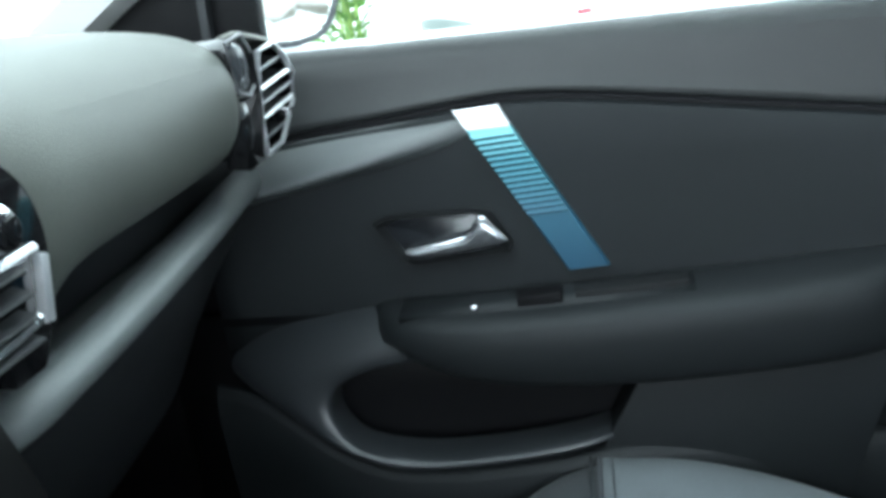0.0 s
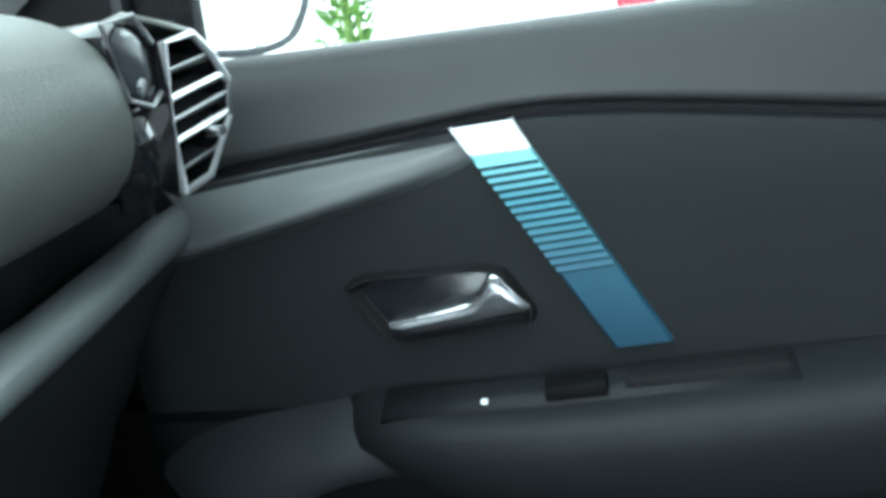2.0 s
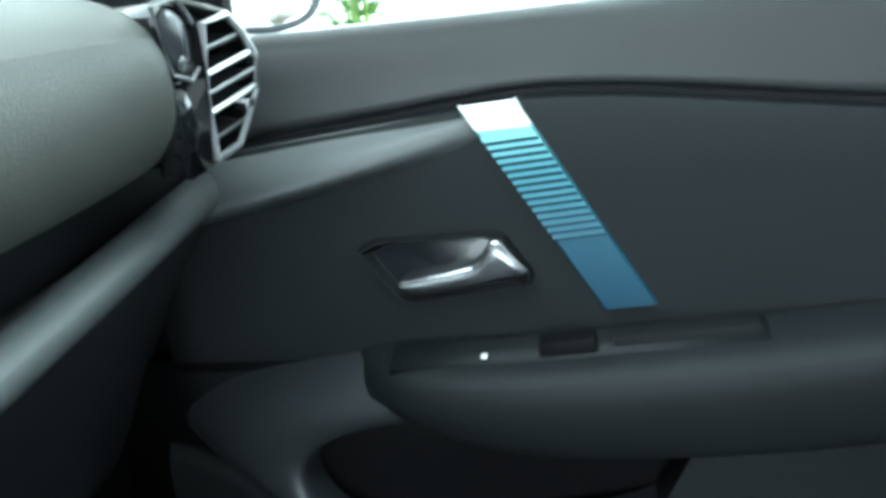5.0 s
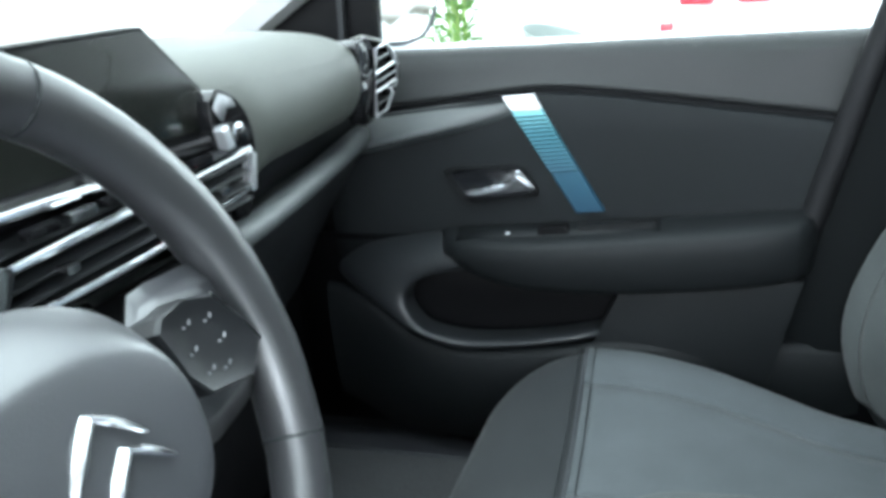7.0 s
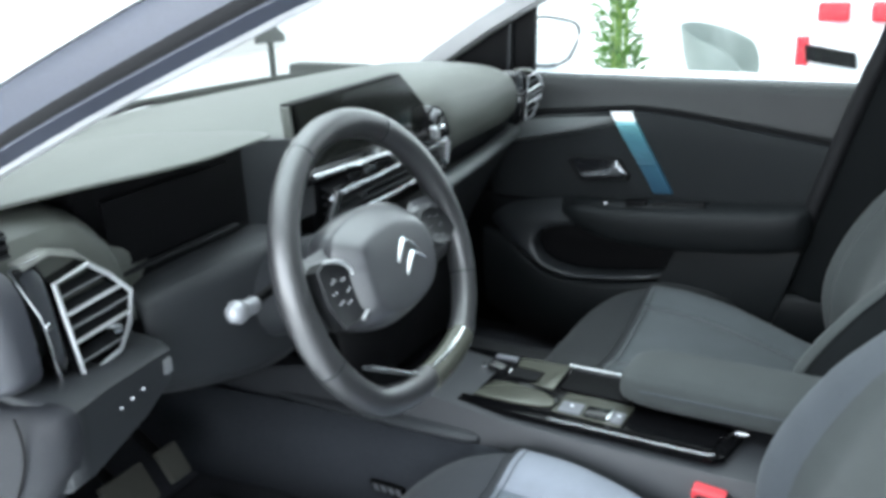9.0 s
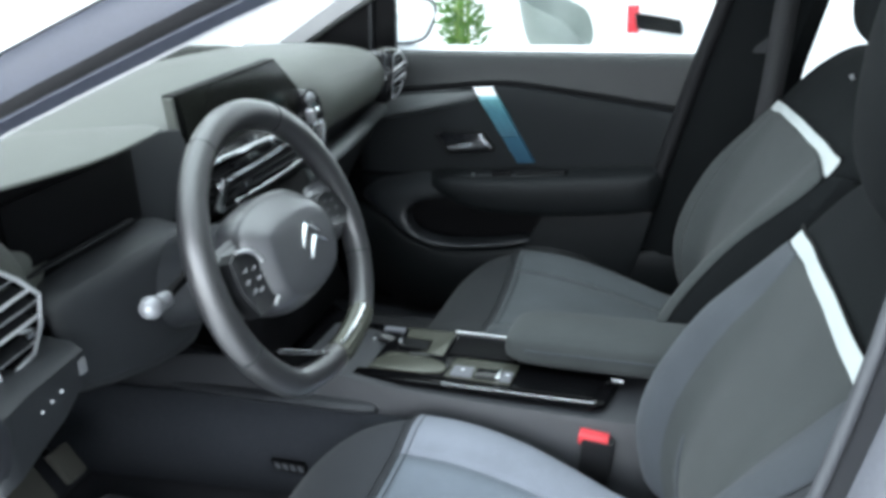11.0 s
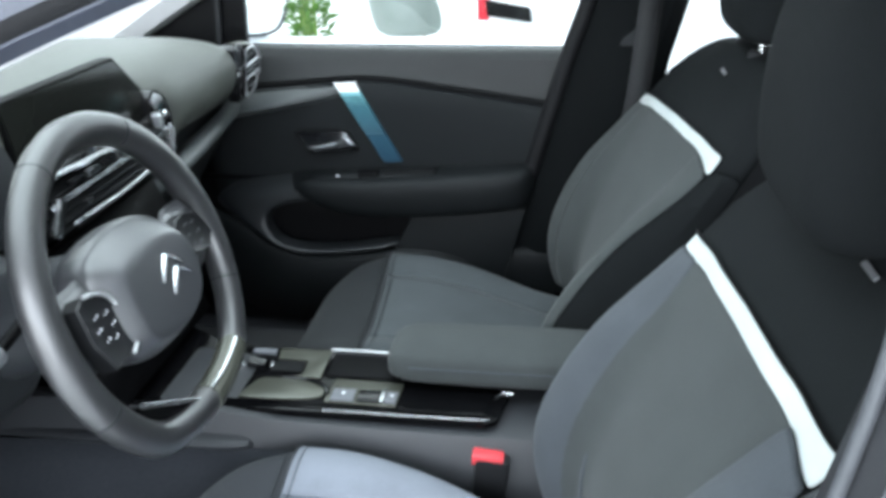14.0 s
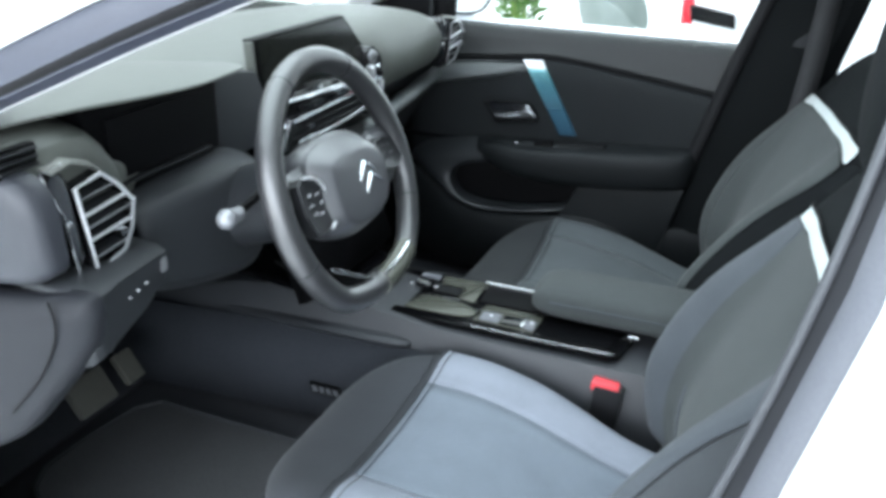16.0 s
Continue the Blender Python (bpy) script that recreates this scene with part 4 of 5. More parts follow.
def side_vent(o, gl, x0, lean, rim_order, crown, label):
    """A faceted outlet: o is the slatted opening as (y, z), gl the glossy cheek beside it."""
    cy, cz = sum(y for y, z in o) / len(o), sum(z for y, z in o) / len(o)
    v = thing("side_vent", label, "air vent", "dashboard vents", at=(x0, cy, 0.88))

    def P3(y, z, dx=0.0):
        return Vector((x0 + (z - cz) * lean + dx, y, z))
    rows = [[P3(cy + (y - cy) * sc, cz + (z - cz) * sc, dx) for y, z in o] for sc, dx in ((0.95, -0.10), (1.06, -0.06), (1.07, -0.012), (1.04, 0.002), (0.97, 0.0), (0.94, -0.012), (0.93, -0.05))]
    part("vent_shell", bm_loft(rows, closed=True, cap=True), GLOSS, v, "black vent housing")
    rim_ = [P3(cy + (y - cy) * 1.02, cz + (z - cz) * 1.02, 0.002) for y, z in o]
    part("chrome_rim", bm_tube([rim_[-1]] + rim_[:-3], 0.0027, 8), BRIGHT, v, "chrome rim")
    part("lower_rim", bm_tube(rim_[-4:], 0.0026, 8), SATIN, v, "satin lower rim")
    part("vent_crown", bm_loft([[P3(y, z - 0.004, -0.026) for y, z in crown], [P3(y, z, -0.010) for y, z in crown], [P3(cy + (y - cy) * 0.95, cz + (z - cz) * 0.93, 0.001) for y, z in crown]]), CROWN, v, "olive grey crown plate", solid=0.003)
    gy, gz = sum(y for y, z in gl) / len(gl), sum(z for y, z in gl) / len(gl)
    rows = [[P3(gy + (y - gy) * sc, gz + (z - gz) * sc, dx) for y, z in gl] for sc, dx in ((1.05, -0.07), (1.02, -0.008), (0.92, -0.002), (0.75, -0.012), (0.3, -0.016))]
    part("gloss_cheek", bm_loft(rows, closed=True, cap=True), GLOSS, v, "piano black cheek", subsurf=1)
    rows = [[P3(gy + (y - gy) * sc, gz + (z - gz) * sc, dx) for y, z in gl] for sc, dx in ((0.92, -0.012), (0.88, -0.005), (0.62, -0.003), (0.15, -0.002))]
    part("cheek_lens", bm_loft(rows, closed=True, cap=True), SMOKE, v, "smoked grey lens", subsurf=1)
    edge_ = [P3(gy + (gl[k][0] - gy) * 0.95, gz + (gl[k][1] - gz) * 0.95, -0.003) for k in rim_order]
    part("cheek_rim", bm_tube(edge_, 0.0016, 8), SATIN if cy > MID else CHROME, v, "thin chrome rim")
    part("cheek_knob", bm_tube([P3(gy, gz - 0.012, -0.014), P3(gy, gz - 0.012, -0.004), P3(gy, gz - 0.012, -0.002)], [0.006, 0.006, 0.004], 14), CHROME, v, "small chrome thumb wheel")
    lo, hi = min(z for y, z in o), max(z for y, z in o)
    for share, thick in ((0.17, 0.0010), (0.34, 0.0024), (0.48, 0.0012), (0.62, 0.0022), (0.83, 0.0010)):
        z = hi - (hi - lo) * share
        ys = []
        for (ya, za), (yb, zb) in zip(o, o[1:] + o[:1]):
            if (za - z) * (zb - z) < 0:
                ys.append(ya + (yb - ya) * (z - za) / (zb - za))
        if len(ys) >= 2:
            a, c_ = min(ys), max(ys)
            sl = part("slat", bm_box((0.020, c_ - a, 0.0032), P3((a + c_) / 2, z, -0.010), 0.001, 1, Euler((0.07, 0.3, 0)).to_matrix()), LOWER, v)
            part("slat_edge", bm_tube([P3(a, z - 0.045 * (c_ - a), 0.001), P3(c_, z + 0.045 * (c_ - a), 0.001)], thick, 6), BRIGHT if thick > 0.002 else SATIN, sl, "chrome slat edge")
    part("vent_tab", bm_box((0.012, 0.012, 0.007), P3(cy + 0.004, cz - 0.022, 0.006), 0.002), CHROME, v, "bright slide tab")
    return v


side_vent([(0.052, 0.982), (0.092, 0.988), (0.113, 0.970), (0.133, 0.945), (0.122, 0.915), (0.104, 0.893), (0.056, 0.882)], [(0.012, 1.012), (0.046, 1.014), (0.050, 0.984), (0.051, 0.884), (0.034, 0.884), (0.030, 0.955)], -0.187, -0.12, (1, 0, 5, 4), [(0.022, 1.012), (0.054, 1.017), (0.088, 1.004), (0.116, 0.976), (0.136, 0.948)], "faceted chrome-edged driver air vent with dark slats")
side_vent([(1.253, 0.995), (1.291, 0.998), (1.316, 0.984), (1.336, 0.965), (1.334, 0.940), (1.296, 0.907), (1.256, 0.904)], [(1.194, 1.011), (1.230, 1.015), (1.250, 0.997), (1.253, 0.966), (1.240, 0.959), (1.214, 0.966)], -0.224, 0.10, (2, 1, 0, 5, 4, 3), [(1.232, 1.016), (1.262, 1.011), (1.294, 1.005), (1.322, 0.991), (1.342, 0.969)], "faceted chrome-edged passenger air vent with dark slats")
part("vent_side", bm_loft([[(-0.244, 1.212, 0.966), (-0.236, 1.228, 0.964), (-0.229, 1.254, 0.960)], [(-0.246, 1.214, 0.93), (-0.238, 1.232, 0.930), (-0.232, 1.258, 0.925)], [(-0.250, 1.216, 0.902), (-0.242, 1.234, 0.896), (-0.238, 1.260, 0.899)]]), GLOSS, dash, "piano black panel under the vent", solid=0.006)
part("upper_grille", bm_box((0.012, 0.055, 0.030), (-0.218, 0.000, 1.026), 0.003), BLACK, dash, "small black demister grille")
for k in range(3):
    part("grille_slat", bm_box((0.008, 0.05, 0.003), (-0.211, 0.000, 1.036 - 0.009 * k), 0.001), LOWER, dash)

part("demister_slot", bm_tube([(-0.71, 0.50, 1.012), (-0.745, 0.61, 1.010), (-0.775, 0.74, 1.008)], 0.0055, 6, squash=0.6), BLACK, dash, "narrow black demister slot")
CK = []
for y, zt, zb in ((-0.022, 1.040, 0.90), (0.04, 1.046, 0.90), (0.09, 1.046, 0.90), (0.120, 1.036, 0.90), (0.145, 1.006, 0.90), (0.156, 0.965, 0.898), (0.160, 0.93, 0.895)):
    k = max(0.0, (y - 0.10) / 0.06)
    CK.append([(-0.30, y, zt + 0.004), (-0.236 - 0.02 * k, y, zt), (-0.214 - 0.012 * k, y, zt - 0.014), (-0.208 - 0.008 * k, y, zt - 0.04 * (1 - 0.6 * k)), (-0.206 - 0.006 * k, y, (zt + zb) / 2 - 0.02), (-0.206 - 0.006 * k, y, zb), (-0.25, y, zb - 0.005)])
part("vent_surround", bm_loft(CK), PAD, dash, "grained grey surround above the vent", subsurf=1, solid=0.006)
# climate bar: chrome line and buttons under the screen
part("chrome_line", bm_tube(smooth_curve([(-0.246, 0.535, 0.958), (-0.240, 0.66, 0.955), (-0.240, 0.80, 0.948)], 5), 0.004, 8), CHROME, dash, "chrome trim bar")
part("climate_shelf", bm_loft([[(-0.29, y, z + 0.02), (-0.25, y, z + 0.012), (-0.246, y, z), (-0.262, y, z - 0.012)] for y, z in ((0.53, 0.952), (0.72, 0.950), (0.91, 0.945))]), GLOSS, dash, "piano black climate shelf", solid=0.01)
for k in range(6):
    part("climate_key", bm_box((0.012, 0.030, 0.008), (-0.236, 0.62 + 0.042 * k, 0.941), 0.002), CHROME if k in (1, 3, 4) else GLOSS, dash, "toggle key")
part("hazard_button", bm_box((0.006, 0.010, 0.007), (-0.236, 0.80, 0.934), 0.002), REDLAMP, dash, "red hazard button")
part("centre_panel", bm_loft([[(-0.29, y, 0.84), (-0.27, y, 0.78), (-0.25, y, 0.68), (-0.22, y, 0.60)] for y in (0.55, 0.72, 0.90)]), BLACK, dash, "black lower centre panel", solid=0.02)


# ---- steering wheel ----
wheel = thing("steering_wheel", "black leather steering wheel with grey airbag cover", "steering wheel", at=(-0.02, 0.36, 0.93))
WC = Vector((-0.026, 0.376, 0.915))
TILT = radians(19)
AX = Vector((math.cos(TILT), 0, math.sin(TILT)))      # towards the driver
UPW = Vector((-math.sin(TILT), 0, math.cos(TILT)))
SIDE = Vector((0, 1, 0))


def on_wheel(a, b, h=0.0):
    return WC + SIDE * a + UPW * b + AX * h


rim = []
for k in range(64):
    q = 2 * math.pi * k / 64
    a, b = 0.168 * math.cos(q), 0.171 * math.sin(q)
    if b < -0.138:
        b = -0.138 - (-0.138 - b) * 0.5
    rim.append(on_wheel(a, b, 0.0))
part("rim", bm_tube(rim, 0.0170, 14, closed=True, squash=1.08), LEATHER, wheel, "thick stitched leather rim")
hub = [(-0.085, 0.066), (-0.030, 0.076), (0.030, 0.071), (0.068, 0.047), (0.080, 0.004), (0.072, -0.034), (0.046, -0.056), (0.0, -0.068), (-0.050, -0.068), (-0.094, -0.053), (-0.104, -0.020), (-0.104, 0.020), (-0.098, 0.048)]
flat = [(-0.071, 0.040), (-0.022, 0.047), (0.026, 0.044), (0.054, 0.029), (0.062, 0.002), (0.055, -0.028), (0.034, -0.044), (0.0, -0.053), (-0.040, -0.053), (-0.077, -0.042), (-0.081, -0.017), (-0.078, 0.014), (-0.075, 0.031)]


def hub_row(k, grow, h):
    return [on_wheel((p[0] + (q[0] - p[0]) * k) * grow, (p[1] + (q[1] - p[1]) * k) * grow, h) for p, q in zip(hub, flat)]


rows = [hub_row(0, 0.94, -0.05), hub_row(0, 1.01, -0.010), hub_row(0, 1.0, 0.006), hub_row(0.12, 1.0, 0.013), hub_row(0.86, 1.0, 0.0325), hub_row(1.0, 0.99, 0.0352), hub_row(1.0, 0.9, 0.0365), hub_row(1.0, 0.2, 0.0375)]
part("airbag_cover", bm_loft(rows, closed=True, cap=True), HUBSKIN, wheel, "grey airbag cover", subsurf=2)
PADS = {-1: [(-0.142, 0.034), (-0.128, 0.040), (-0.110, 0.035), (-0.095, 0.025), (-0.086, 0.004), (-0.079, -0.024), (-0.100, -0.037), (-0.130, -0.038), (-0.144, -0.004)], 1: [(0.070, 0.030), (0.076, 0.036), (0.096, 0.038), (0.119, 0.031), (0.133, 0.010), (0.140, -0.004), (0.122, -0.018), (0.086, -0.010), (0.076, 0.004)]}
for s in (-1, 1):
    sp = []
    for a, w, h in ((0.070, 0.056, 0.002), (0.100, 0.054, 0.002), (0.135, 0.050, -0.002), (0.160, 0.052, -0.006)):
        sp.append([on_wheel(s * a, 0.006 + w, h - 0.012), on_wheel(s * a, 0.006 + w * 0.8, h + 0.008), on_wheel(s * a, 0.006 - w * 0.8, h + 0.008), on_wheel(s * a, 0.006 - w, h - 0.012)])
    part("spoke", bm_loft(sp, closed=True, cap=True), HUBSKIN, wheel, "grey spoke", subsurf=1)
    pad = PADS[s]
    ca, cb = sum(p[0] for p in pad) / len(pad), sum(p[1] for p in pad) / len(pad)
    rows = [[on_wheel(ca + (a - ca) * g, cb + (b - cb) * g, h) for a, b in pad] for g, h in ((1.0, 0.0), (1.0, 0.0185), (0.94, 0.0205), (0.88, 0.0195), (0.3, 0.0190))]
    sw = part("switch_pad", bm_loft(rows, closed=True, cap=True), PADBLACK, wheel, "dark spoke control pad")
    for da, db in ((-0.012, 0.016), (0.006, 0.012), (-0.016, 0.0), (0.010, -0.004), (-0.010, -0.016), (0.004, -0.020)):
        for e_ in (-0.003, 0.0022):
            part("control_mark", bm_tube([on_wheel(ca + da * 0.9 + e_, cb + db * 0.8 - 0.0010, 0.0196), on_wheel(ca + da * 0.9 + e_ + 0.0014, cb + db * 0.8 + 0.0010 * (1 if e_ > 0 else -1), 0.0199)], 0.0007, 6), WHITEDOT if s < 0 else SATIN, sw)
    if s < 0:
        part("pad_edge", bm_tube(smooth_curve([on_wheel(a, b, 0.0215) for a, b in pad[1:7]], 4), 0.0022, 8), BRIGHT, wheel, "chrome pad edge")
    else:
        part("pad_edge", bm_tube(smooth_curve([on_wheel(a, b, 0.0185) for a, b in pad[3:6]], 4), 0.0016, 8), GLOSS, wheel, "black pad edge")
ins = []
for k in range(10):
    q = radians(-54 - 36 * k / 9)
    a, b = 0.168 * math.cos(q), 0.171 * math.sin(q)
    if b < -0.138:
        b = -0.138 - (-0.138 - b) * 0.5
    ins.append(on_wheel(a, b, 0.001))
part("rim_insert", bm_tube(ins, 0.0178, 14, squash=1.06), OLIVE, wheel, "olive grey lacquered rim insert")
part("insert_edge", bm_tube([Vector(p) + (WC - Vector(p)).normalized() * 0.013 + AX * 0.013 for p in ins], 0.0022, 6), CHROME, wheel, "chrome insert edge")
part("lower_trim", bm_tube([on_wheel(-0.112 + 0.114 * k / 4, -0.089 - 0.066 * k / 4, 0.008) for k in range(5)], 0.0030, 8), CHROME, wheel, "chrome lower bar")
part("lower_web", bm_loft([[on_wheel(-0.112 + 0.114 * k / 4, -0.089 - 0.066 * k / 4, h) for h in (0.006, -0.012)] + [on_wheel(-0.128 + 0.114 * k / 4, -0.110 - 0.04 * k / 4, -0.012), on_wheel(-0.128 + 0.114 * k / 4, -0.110 - 0.04 * k / 4, 0.004)] for k in range(5)], closed=True, cap=True), BLACK, wheel, "black web beside the bar")
for q in (118, 62, -24, 204):
    a, b = 0.168 * math.cos(radians(q)), 0.171 * math.sin(radians(q))
    da, db = math.cos(radians(q)), math.sin(radians(q))
    part("rim_seam", bm_tube([on_wheel(a + 0.0174 * da * math.cos(p), b + 0.0174 * db * math.cos(p), 0.0174 * math.sin(p)) for p in [2 * math.pi * k / 16 for k in range(16)]], 0.0012, 5, closed=True), SOFT, wheel, "stitched leather joint")
# double chevron emblem drawn as plain bars
for (aa, ab), (la, lb), (ra, rb) in (((-0.003, 0.023), (-0.025, 0.000), (0.021, 0.004)), ((0.006, 0.004), (-0.016, -0.018), (0.029, -0.012))):
    for ea, eb in ((la, lb), (ra, rb)):
        part("emblem_bar", bm_tube(smooth_curve([on_wheel(aa, ab, 0.0385), on_wheel(aa * 0.55 + ea * 0.45, ab * 0.62 + eb * 0.38, 0.0388), on_wheel(ea, eb, 0.0378)], 4), [0.0034] * 6 + [0.0030, 0.0026, 0.0018], 8, squash=0.6), CHROME, wheel, "chrome emblem bar")
part("column_shroud", bm_tube([on_wheel(0, -0.005, -0.04), on_wheel(0, -0.005, -0.11), on_wheel(0, -0.005, -0.2)], [0.055, 0.060, 0.060], 16), COLUMN, wheel, "charcoal column shroud")
st = thing("indicator_stalk", "dark stalk with bright ringed end behind the wheel", "stalk", at=(-0.07, 0.25, 0.91))
part("stalk_arm", bm_tube([(-0.11, 0.31, 0.92), (-0.10, 0.25, 0.915), (-0.095, 0.205, 0.912)], [0.006, 0.006, 0.006], 12), BLACK, st, "dark grey stalk")
part("stalk_knob", bm_tube([(-0.094, 0.222, 0.912), (-0.094, 0.218, 0.912), (-0.094, 0.210, 0.912), (-0.094, 0.203, 0.913), (-0.093, 0.200, 0.913), (-0.092, 0.196, 0.914), (-0.092, 0.186, 0.915), (-0.092, 0.178, 0.915), (-0.092, 0.174, 0.915)], [0.005, 0.009, 0.010, 0.009, 0.007, 0.011, 0.0135, 0.010, 0.003], 16), STALK, st, "bright ringed stalk end")


# ---- seats ----
# backrest stations: face x, height, half width, bolster depth
BACK = [(0.475, 0.46, 0.205, 0.045), (0.466, 0.53, 0.222, 0.072), (0.462, 0.60, 0.235, 0.074), (0.478, 0.66, 0.238, 0.070), (0.502, 0.72, 0.238, 0.060), (0.535, 0.79, 0.235, 0.045), (0.570, 0.85, 0.240, 0.020), (0.598, 0.905, 0.244, 0.006), (0.628, 0.955, 0.232, 0.003), (0.660, 1.000, 0.190, 0.002), (0.685, 1.030, 0.140, 0.0), (0.700, 1.042, 0.09, 0.0)]
# cushion stations: x, height of the bolster crest, half width of the crest
CUSH = [(-0.115, 0.43, 0.180), (-0.112, 0.47, 0.192), (-0.095, 0.505, 0.204), (-0.055, 0.527, 0.214), (0.0, 0.537, 0.222), (0.047, 0.541, 0.230), (0.13, 0.537, 0.230), (0.22, 0.522, 0.220), (0.30, 0.503, 0.200), (0.37, 0.488, 0.175), (0.44, 0.478, 0.160)]


def back_point(cy, z, u, lift=0.0):
    """A point of the backrest's front skin at height z and width share u."""
    for (xa, za, wa, ba), (xb, zb, wb, bb) in zip(BACK, BACK[1:]):
        if za <= z <= zb:
            k = (z - za) / (zb - za)
            x, w, b = xa + (xb - xa) * k, wa + (wb - wa) * k, ba + (bb - ba) * k
            break
    prof = [(0, 0.0), (0.40, -0.002), (0.62, -0.12 * b), (0.82, -0.85 * b), (0.95, -b), (1.0, -0.8 * b + 0.002), (1.05, 0.026 - 0.3 * b)]
    a = min(abs(u), 1.05)
    for (ua, xa_), (ub, xb_) in zip(prof, prof[1:]):
        if a <= ub:
            dx = xa_ + (xb_ - xa_) * (a - ua) / (ub - ua)
            break
    crown = 0.014 * a * a * max(0.0, min(1.0, (z - 0.78) / 0.1))
    turn = (0.06 if cy < MID else 0.13) * min(1.0, max(0.0, (z - 0.6) / 0.25))  # the seats stand slightly turned
    return Vector((x + dx + crown - lift - turn * w * u, cy + w * u * (1 + lift), z))


def back_skin(st, cy, z0, z1, u0, u1, mat, name, label, lift=0.004, steps=8, across=8):
    """A cover panel on the front of the backrest between two heights and two widths."""
    rows = []
    for i in range(steps + 1):
        t = i / steps
        row = []
        for k in range(across + 1):
            ua = u0(t) if callable(u0) else u0
            u = ua + (u1 - ua) * k / across
            za = z0(u) if callable(z0) else z0
            zc = z1(u) if callable(z1) else z1
            row.append(back_point(cy, za + (zc - za) * t, u, lift))
        rows.append(row)
    return part(name, bm_loft(rows), mat, st, label, subsurf=1, solid=0.004)


def cushion_row(cy, x, z, w, us, lift):
    d = 0.020 * min(1.0, max(0.2, (x + 0.12) / 0.15))
    prof = [(0, -d * 1.2), (0.35, -d * 1.1), (0.58, -d * 0.8), (0.80, 0.0), (0.92, 0.0), (1.0, -0.008), (1.07, -0.035), (1.09, -0.075), (1.05, -0.13)]
    out = []
    for u in us:
        a = abs(u)
        for (ua, za), (ub, zb) in zip(prof, prof[1:]):
            if a <= ub + 1e-6:
                dz = za + (zb - za) * (a - ua) / (ub - ua)
                break
        f = max(0.0, min(1.0, (0.06 - x) / 0.17))
        out.append((x + f * 0.2 * max(0.0, a - 0.5) ** 2, cy + w * u, z + dz + lift))
    return out


def front_seat(cy, tag, centre, side, hx, drop, wide):
    st = thing("front_seat", tag, "car seat", "front seats", at=(0.35, cy, 0.33))
    us = [-1.05, -1.09, -1.07, -1.0, -0.92, -0.80, -0.58, -0.35, 0, 0.35, 0.58, 0.80, 0.92, 1.0, 1.07, 1.09, 1.05]

    body = []
    for x, z, w in CUSH:
        x += (0.0 if cy < MID else 0.024) * max(0.0, min(1.0, (0.047 - x) / 0.10))
        r = cushion_row(cy, x, z, w, us, 0.0)
        r[0] = (r[0][0], cy - 1.05 * w, z - 0.13)
        r[-1] = (r[-1][0], cy + 1.05 * w, z - 0.13)
        body.append(r)
    part("cushion", bm_loft(body), FRONTCLOTH if cy < MID else SHADEFRONT, st, "charcoal cloth seat cushion", subsurf=2)
    skew = 0.0 if cy < MID else 0.032

    def lay(x, z, w, us, lift):
        return [(p[0] + skew * (0.5 - 0.5 * u), p[1], p[2]) for u, p in zip(us, cushion_row(cy, x, z, w, us, lift))]
    top = [(p.x, p.y, p.z) for p in smooth_curve(CUSH[5:], 4)]
    mid = [-0.60 + 1.2 * k / 10 for k in range(11)]
    edge_us = [0.575 + 0.415 * k / 8 for k in range(9)]
    part("cushion_panel", bm_loft([lay(x, z, w, mid, 0.005) for x, z, w in top]), centre, st, "cushion centre with light and shade in its tone", solid=0.006)
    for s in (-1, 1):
        part("cushion_bolster", bm_loft([lay(x, z, w, [s * q for q in edge_us], 0.0065) for x, z, w in top]), side, st, "cushion bolster with light and shade in its tone", solid=0.006)
    x, z, w = CUSH[5]
    part("seam", bm_tube([Vector(p) + Vector((-0.003, 0, 0.001)) for p in lay(x, z, w, (-1.0, -0.92, -0.80, -0.58, 0, 0.58, 0.80, 0.92, 1.0), 0.004)], 0.0022, 6), FRONTCLOTH, st, "piped cross seam")
    for dx in (-0.012, 0.010):
        part("stitch_line", bm_tube([Vector(p) + Vector((dx, 0, 0.0005)) for p in lay(x, z, w, (-1.0, -0.92, -0.80, -0.58, 0, 0.58, 0.80, 0.92, 1.0), 0.006)], 0.0009, 4), SOFT, st, "twin needle stitching")
    ring = [-1.05, -1.0, -0.93, -0.82, -0.62, -0.40, 0, 0.40, 0.62, 0.82, 0.93, 1.0, 1.05]
    rows = []
    for xf, z, w, b in BACK:
        front = [back_point(cy, z, u) for u in ring]
        th = 0.115 if z < 0.98 else 0.115 - (z - 0.98) * 1.0
        back = [Vector((xf + th * k, cy + w * u, z)) for k, u in ((0.75, 1.06), (0.95, 0.85), (1.0, 0.0), (0.95, -0.85), (0.75, -1.06))]
        rows.append(front + back)
    part("backrest", bm_loft(rows, closed=True, cap=True), DARKCLOTH, st, "charcoal backrest", subsurf=2)
    for s in (-1, 1):
        rows = []
        for xf, z, w, b in BACK[:8]:
            rows.append([back_point(cy, z, s * 0.985, 0.006), back_point(cy, z, s * 1.03, 0.006), Vector((xf + 0.045, cy + s * 1.085 * w, z)), Vector((xf + 0.085, cy + s * 1.09 * w, z))])
        # Outboard panels get lighter cloth, inboard ones charcoal: light and shade in the colour.
        part("side_panel", bm_loft(rows), LITSIDE if (cy < MID) == (s < 0) else DARKCLOTH, st, "backrest side panel with light and shade in its cloth", subsurf=1, solid=0.003)
    low = 0.007 if cy < MID else 0.0
    zb = lambda u: 0.894 - low + 0.010 * (1 - u * u) - 0.009 * u - 0.012 * max(0.0, (-u - 0.80) / 0.20)
